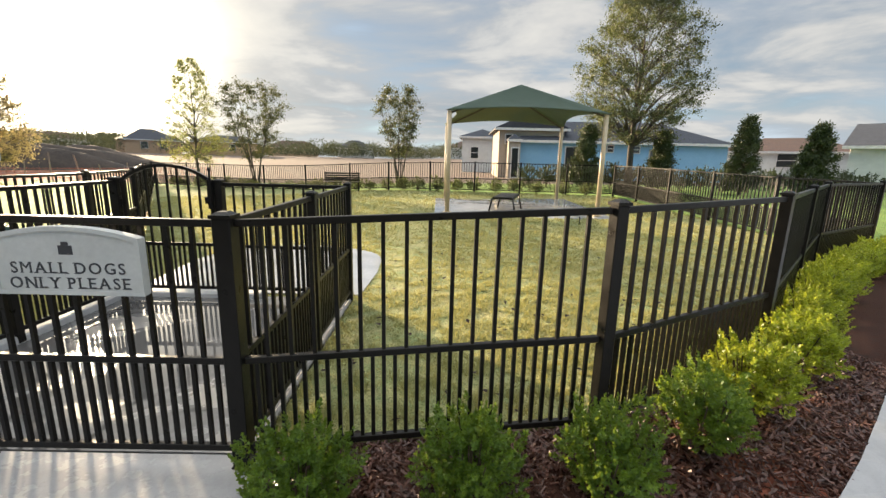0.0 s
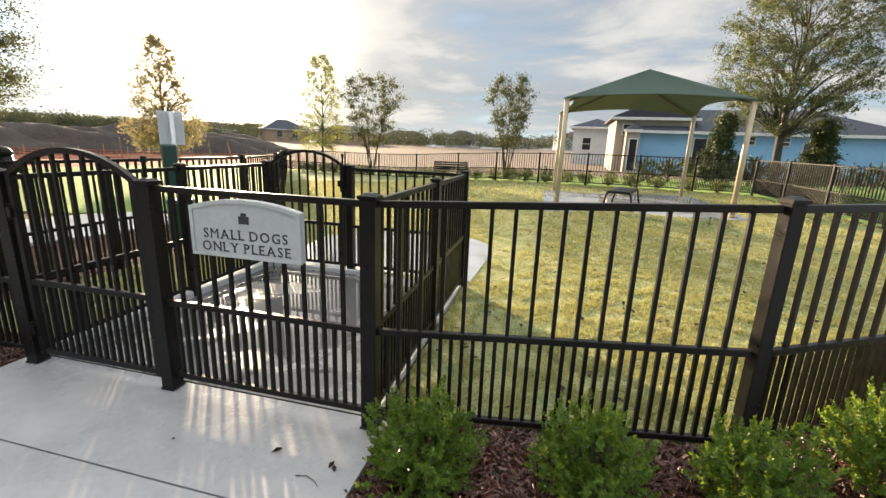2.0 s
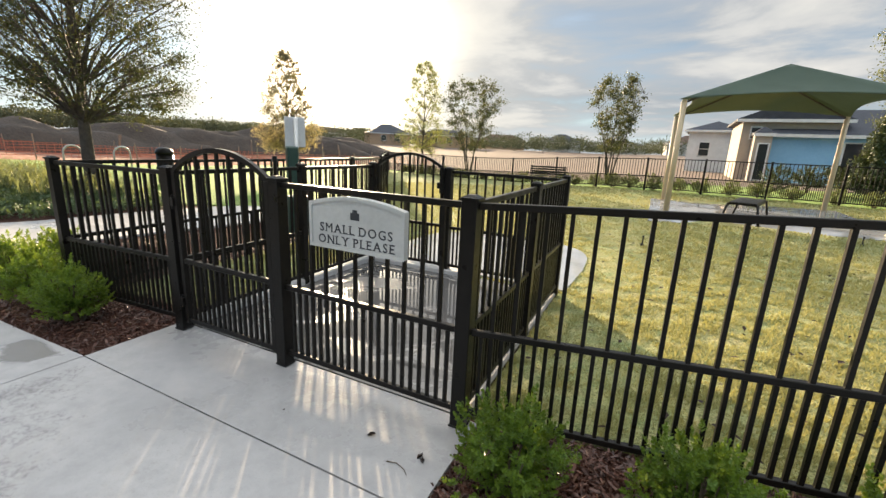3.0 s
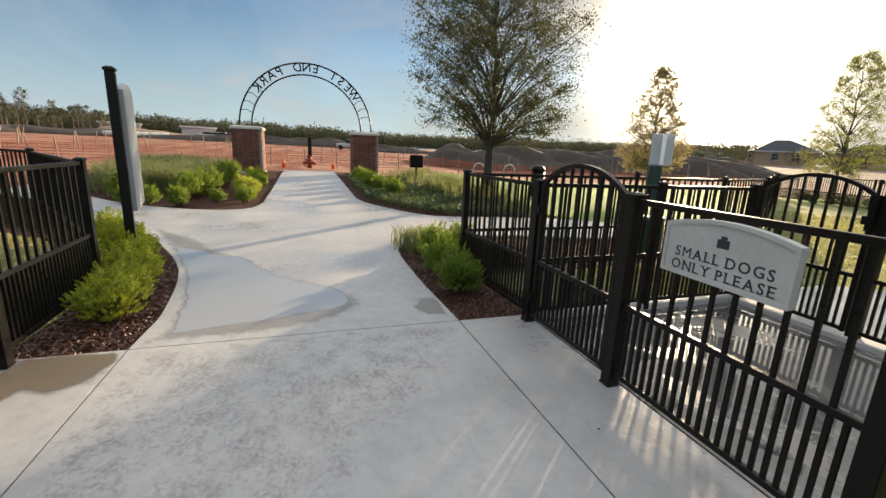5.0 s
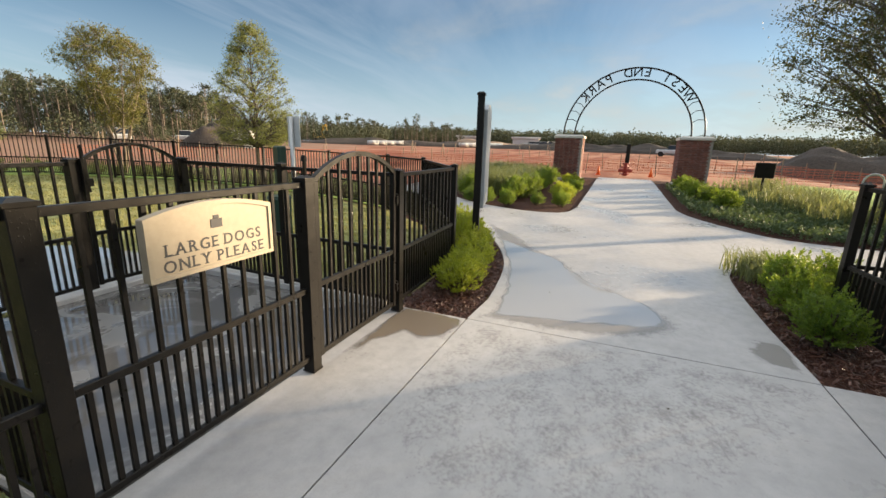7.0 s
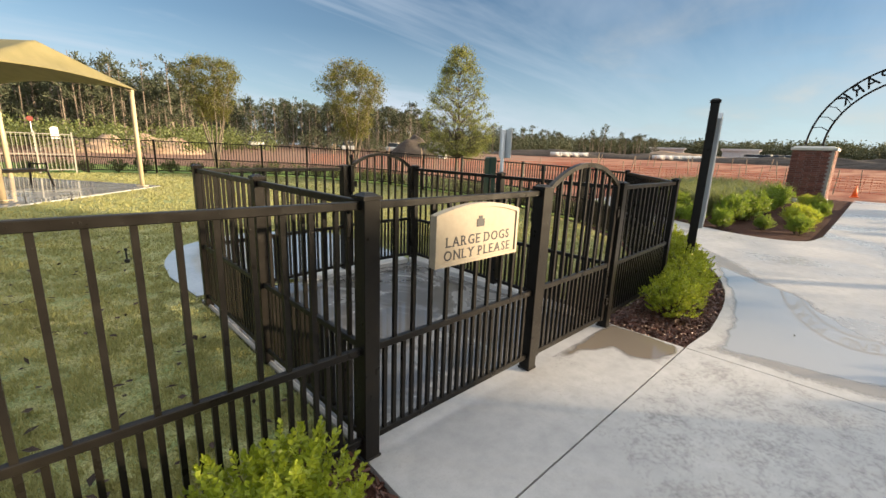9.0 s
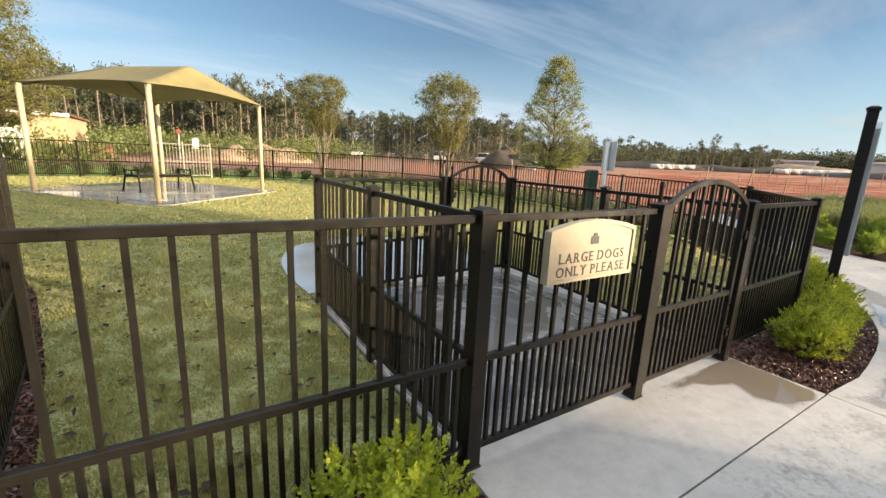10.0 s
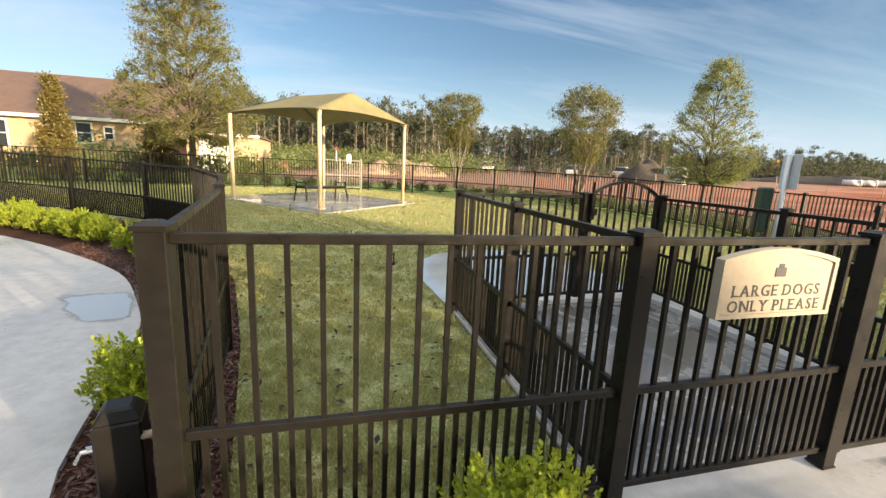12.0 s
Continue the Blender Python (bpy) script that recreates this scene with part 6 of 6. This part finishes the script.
for k, (az, d, rx, ry, hh, mt) in enumerate(((159, 46, 8, 4, 2.7, "dark_dirt"), (153, 48, 10, 4, 2.7, "dark_dirt"), (146, 50, 12, 4, 3.2, "dark_dirt"), (138, 53, 12, 4, 3.6, "dark_dirt"), (131, 60, 10, 4, 2.6, "dark_dirt"), (-129.7, 60, 4.2, 3.2, 3.6, "dark_dirt"), (-99.9, 50, 4.2, 3, 2.2, "tan_dirt"), (-94.5, 49, 4.5, 3, 1.7, "tan_dirt"), (199, 120, 9, 5, 2.0, "tan_dirt"), (183, 96, 15, 4, 1.7, "dark_dirt"), (190, 98, 15, 4, 1.5, "dark_dirt"), (197, 104, 13, 4, 1.9, "tan_dirt"), (204, 100, 15, 4, 1.6, "dark_dirt"), (213, 98, 15, 4, 1.8, "dark_dirt"), (176, 92, 14, 4, 1.8, "dark_dirt"), (170, 88, 13, 4, 1.6, "dark_dirt"), (-150, 130, 10, 5, 1.5, "tan_dirt"))):
    x, y = polar(az, d)
    mound(x, y, rx, ry, hh, az + 90, mt, "heap of dark topsoil" if mt == "dark_dirt" else "heap of tan dirt", k)


def net_fence(pts, label):
    """Orange barrier net on wooden stakes: real strands with holes between them."""
    f = thing("barrier_net", None, (0, 0, 0), label, "barrier fence", "orange barriers")
    mb = MB()
    rng = random.Random(len(pts))
    stake = MB().box((0, 0, 0.5), (0.04, 0.04, 1.15)).mesh("stake", M["stake"])
    for a, b in zip(pts, pts[1:]):
        A, B = Vector((*a, g(*a))), Vector((*b, g(*b)))
        part("stake", stake, f, pose(A.x, A.y, A.z, rng.uniform(-6, 6), rng.uniform(-6, 6), 0))
        u = (B - A)
        ang = math.atan2(u.y, u.x)
        R = Matrix.Rotation(ang, 3, "Z")
        ln = u.length
        for k in range(5):
            z = 0.14 + 0.15 * k
            sag = 0.05 * math.sin(k)
            mb.box(tuple((A + B) / 2 + Vector((0, 0, z - 0.04 + sag * 0.3))), (ln, 0.010, 0.022), R)
        n = max(2, int(ln / 0.26))
        for k in range(n):
            p = A + u * ((k + 0.5) / n)
            mb.box((p.x, p.y, p.z + 0.42), (0.012, 0.010, 0.66), R)
    part("net", mb.mesh("net", M["net"]), f)
    return f


net_fence([polar(a, 27.5 + 1.5 * math.sin(a * 0.1)) for a in range(124, 214, 4)], "sagging orange barrier net on wooden stakes")
net_fence([polar(a, 36.0 + 2 * math.sin(a * 0.13)) for a in range(118, 228, 4)], "sagging orange barrier net on wooden stakes")
net_fence([polar(a, 33.0) for a in range(-136, -114, 4)], "sagging orange barrier net on wooden stakes")


def cone(x, y):
    c = thing("traffic_cone", None, (x, y, g(x, y)), "orange traffic cone on dirt", "traffic cone", "traffic cones")
    part("base", boxmesh("base", (0.28, 0.28, 0.03), M["cone"], 0.005, True), c)
    part("cone", MB().tube([(0, 0, 0.03), (0, 0, 0.48)], [0.10, 0.022], 14).mesh("cone", M["cone"], smooth=True), c)


cone(-24.3, -2.45), cone(-24.3, 0.06), cone(-25.2, -4.0)
standpipe = thing("standpipe", None, (-24.5, -1.15, g(-24.5, -1.1)), "dark standpipe with red valve flanges", "standpipe")
M["red_paint"] = plain("red_paint", (0.30, 0.05, 0.04), 0.5)
part("riser", MB().tube([(0, 0, 0), (0, 0, 0.62)], 0.11, 12).mesh("riser", M["red_paint"], smooth=True), standpipe, None, "red valve body")
for z, r in ((0.06, 0.22), (0.40, 0.24), (0.60, 0.19)):
    part("flange", MB().tube([(0, 0, 0), (0, 0, 0.06)], r, 14).mesh("flange", M["red_paint"]), standpipe, (0, 0, z), "red flange")
part("side_outlet", MB().tube([(0, -0.34, 0.28), (0, 0.34, 0.28)], 0.09, 12).mesh("side_outlet", M["red_paint"], smooth=True), standpipe, None, "red side outlet")
part("column", boxmesh("column", (0.20, 0.20, 0.95), M["metal"], 0.02, True), standpipe, (0, 0.03, 0.66))

for k in range(10):
    x, y = polar(195.2 + 0.9 * k if k < 6 else 201.8 + 1.1 * k, 102 - k)
    p = thing("concrete_pipe", None, pose(x, y, g(x, y) + 0.5, 90, 0, 190 + 4 * k), "pale concrete pipe section on the ground", "pipe", "stacked pipes")
    part("barrel", MB().tube([(0, 0, -1.1), (0, 0, 1.1)], 0.45, 18).mesh("barrel", M["pipe_white"], smooth=True), p)
    part("collar", MB().tube([(0, 0, 0.85), (0, 0, 1.1)], 0.52, 18).mesh("collar", M["pipe_white"], smooth=True), p)


def excavator(x, y, turn):
    e = thing("excavator", None, pose(x, y, g(x, y), 0, 0, turn), "yellow tracked excavator on the building land", "excavator", "machines")
    for sy in (-1.0, 1.0):
        part("track", MB().box((0, 0, 0.4), (3.6, 0.55, 0.8)).mesh("track", M["rubber"], bevel=0.2), e, (0, sy, 0))
    part("cab", MB().box((0.5, -0.5, 2.1), (1.5, 1.1, 1.6)).mesh("cab", M["glass"], bevel=0.08), e)
    part("body", MB().box((-0.4, 0, 1.35), (3.0, 2.4, 0.9)).box((-1.2, 0, 1.9), (1.4, 2.2, 0.5)).mesh("body", M["yellow"], bevel=0.08), e)
    part("boom", MB().strip([(0.9, 0.3, 1.7), (2.4, 0.3, 4.0), (4.2, 0.3, 4.2)], 0.2, (0, 1, 0), 0.5).mesh("boom", M["yellow"]), e)
    part("stick", MB().strip([(4.1, 0.3, 4.4), (5.0, 0.3, 2.0)], 0.15, (0, 1, 0), 0.35).mesh("stick", M["yellow"]), e)
    part("bucket", MB().prism([(0, 0), (0.9, 0.1), (1.0, 0.8), (0.3, 0.9)], -0.5, 0.5).mesh("bucket", M["rubber"], bevel=0.03), e, pose(4.6, 0.3, 1.9, 90, 0, 0))


excavator(*polar(-141.6, 130), 60)


def truck(x, y, turn):
    t = thing("pickup_truck", None, pose(x, y, g(x, y), 0, 0, turn), "white pickup truck parked on dirt", "truck", "parked trucks")
    part("body", MB().box((0, 0, 0.75), (4.6, 1.9, 0.6)).mesh("body", M["dull_plate"], bevel=0.1), t)
    part("cab", MB().box((0.3, 0, 1.35), (2.2, 1.75, 0.75), taper=0.8).mesh("cab", M["glass"], bevel=0.08), t)
    part("roof", MB().box((0.3, 0, 1.74), (1.7, 1.4, 0.06)).mesh("roof", M["trim"], bevel=0.02), t)
    for sx in (-1.6, 1.6):
        for sy in (-0.9, 0.9):
            part("wheel", MB().tube([(0, -0.12, 0), (0, 0.12, 0)], 0.38, 16).mesh("wheel", M["rubber"]), t, (sx, sy, 0.38))


for az, d, tn in ((174.3, 76, 80), (-110, 72, 75), (-121, 70, 60), (-127, 74, 40)) + tuple((185.8 + 0.85 * k, 140 + k % 3, 70 + 25 * (k % 4)) for k in range(7)):
    truck(*polar(az, d), tn)
for az, d, w in ((191.6, 152, 8.5), (198.8, 155, 9.0)):
    x, y = polar(az, d)
    b = thing("warehouse", None, pose(x, y, g(x, y), 0, 0, az + 90), "low white industrial building far across the site", "building", "far buildings")
    part("wall", boxmesh("wall", (w, 14, 2.7), M["white_wall"], 0.05, True), b)
    part("roof", boxmesh("roof", (w + 1, 15, 0.5), M["trim"], 0.05, True), b, (0, 0, 2.7))
    for k in range(7):
        part("window", boxmesh("window", (w / 12, 0.2, 1.2), M["glass"], 0.02), b, (-w * 0.42 + k * w * 0.14, -7.05, 1.5))
# stakes and marker posts across the site
rng = random.Random(33)
stake_me = MB().box((0, 0, 0.7), (0.07, 0.07, 1.5)).mesh("stake", M["stake"])
for _ in range(40):
    x, y = polar(rng.uniform(125, 250), rng.uniform(38, 70))
    thing("marker_stake", stake_me, pose(x, y, g(x, y), rng.gauss(0, 5), rng.gauss(0, 5), 0), "leaning wooden marker stake", "stake", "marker stakes")


# ---- last small things ----
M["grey_metal"] = plain("pale_grey_metal", (0.30, 0.29, 0.25), 0.6)
pale_gate = thing("yard_gate", None, pose(-0.2, -21.62, g(-0.2, -21.6), 0, 0, 4), "pale grey metal gate in the far yard fence", "gate")
for sx in (-0.95, 0.0, 0.95):
    part("post", boxmesh("post", (0.05, 0.05, 1.40), M["grey_metal"], 0.004, True), pale_gate, (sx, 0, 0))
for sz in (0.12, 0.65, 1.32):
    part("rail", boxmesh("rail", (1.9, 0.025, 0.028), M["grey_metal"], 0.003), pale_gate, (0, 0, sz))
bar = boxmesh("bar", (0.014, 0.014, 1.2), M["grey_metal"], 0, True)
for k in range(17):
    part("bar", bar, pale_gate, (-0.87 + k * 0.109, 0, 0.12))
for x, y in ((-0.35, 6.4), (-0.75, -8.0), (1.3, -14.4), (-0.6, -14.6), (0.15, -14.2), (3.2, 8.6)):
    sp = thing("sprinkler_head", None, (x, y, g(x, y) - 0.02), "small black pop-up sprinkler head in the lawn", "sprinkler", "sprinklers")
    part("body", MB().tube([(0, 0, 0), (0, 0, 0.05)], 0.028, 10).mesh("body", M["rubber"]), sp)
    part("riser", MB().tube([(0, 0, 0.05), (0, 0, 0.16)], 0.010, 8).tube([(0, 0, 0.16), (0, 0, 0.19)], 0.017, 8).mesh("riser", M["rubber"]), sp)
M["red_sign"] = plain("red_sign_face", (0.20, 0.04, 0.03), 0.7)
stop = thing("stop_sign", None, (-0.28, -46.8, g(-0.28, -46.8)), "red octagonal traffic sign on a thin post", "traffic sign")
part("post", MB().tube([(0, 0, 0), (0, 0, 2.2)], 0.035, 8).mesh("post", M["pale_metal"]), stop)
part("face", MB().prism([(0.20 * math.cos(radians(22.5 + 45 * k)), 0.20 * math.sin(radians(22.5 + 45 * k))) for k in range(8)], -0.02, 0.02).mesh("face", M["red_sign"], bevel=0.006), stop, pose(0, 0.06, 2.4, 90, 0, 0), "red octagonal face")
board = thing("site_sign", None, (-1.5, -45.8, g(-1.5, -45.8)), "white board with an arched top on two posts", "sign")
for sx in (-0.16, 0.16):
    part("post", boxmesh("post", (0.06, 0.06, 1.7), M["stake"], 0.005, True), board, (sx, 0, 0))
part("panel", MB().prism(sign_outline(0.48, 0.9, 0.12), -0.03, 0.03).mesh("panel", M["trim"], bevel=0.008), board, pose(0, 0.07, 1.45, 90, 0, 0), "white panel")
brick_me = boxmesh("brick_block", (0.46, 0.95, 0.30), M["brick"], 0.01)
for k in range(3):
    x, y = 4.6 + 1.15 * k, -43.5 + 0.25 * k
    pal = thing("brick_pallet", None, pose(x, y, g(x, y), 0, 0, 6 * k - 5), "stack of red bricks on a wooden pallet", "pallet", "brick pallets")
    part("pallet", MB().box((0, 0, 0.10), (1.0, 1.0, 0.03)).box((0, -0.42, 0.045), (1.0, 0.09, 0.09)).box((0, 0.42, 0.045), (1.0, 0.09, 0.09)).mesh("pallet", M["stake"]), pal)
    for r in range(3):
        for q in (-0.235, 0.235):
            part("brick_block", brick_me, pal, (q, 0, 0.27 + 0.305 * r))
cx, cy = -41.0, -45.4
box_ = thing("site_container", None, pose(cx, cy, g(cx, cy), 0, 0, 40), "white steel site container beside the heap", "container")
part("body", boxmesh("body", (3.4, 2.2, 2.1), M["trim"], 0.03, True), box_)
for k in range(12):
    part("rib", boxmesh("rib", (0.06, 0.04, 1.9), M["white_wall"], 0.0, True), box_, (-1.55 + 0.28 * k, 1.115, 0.1))
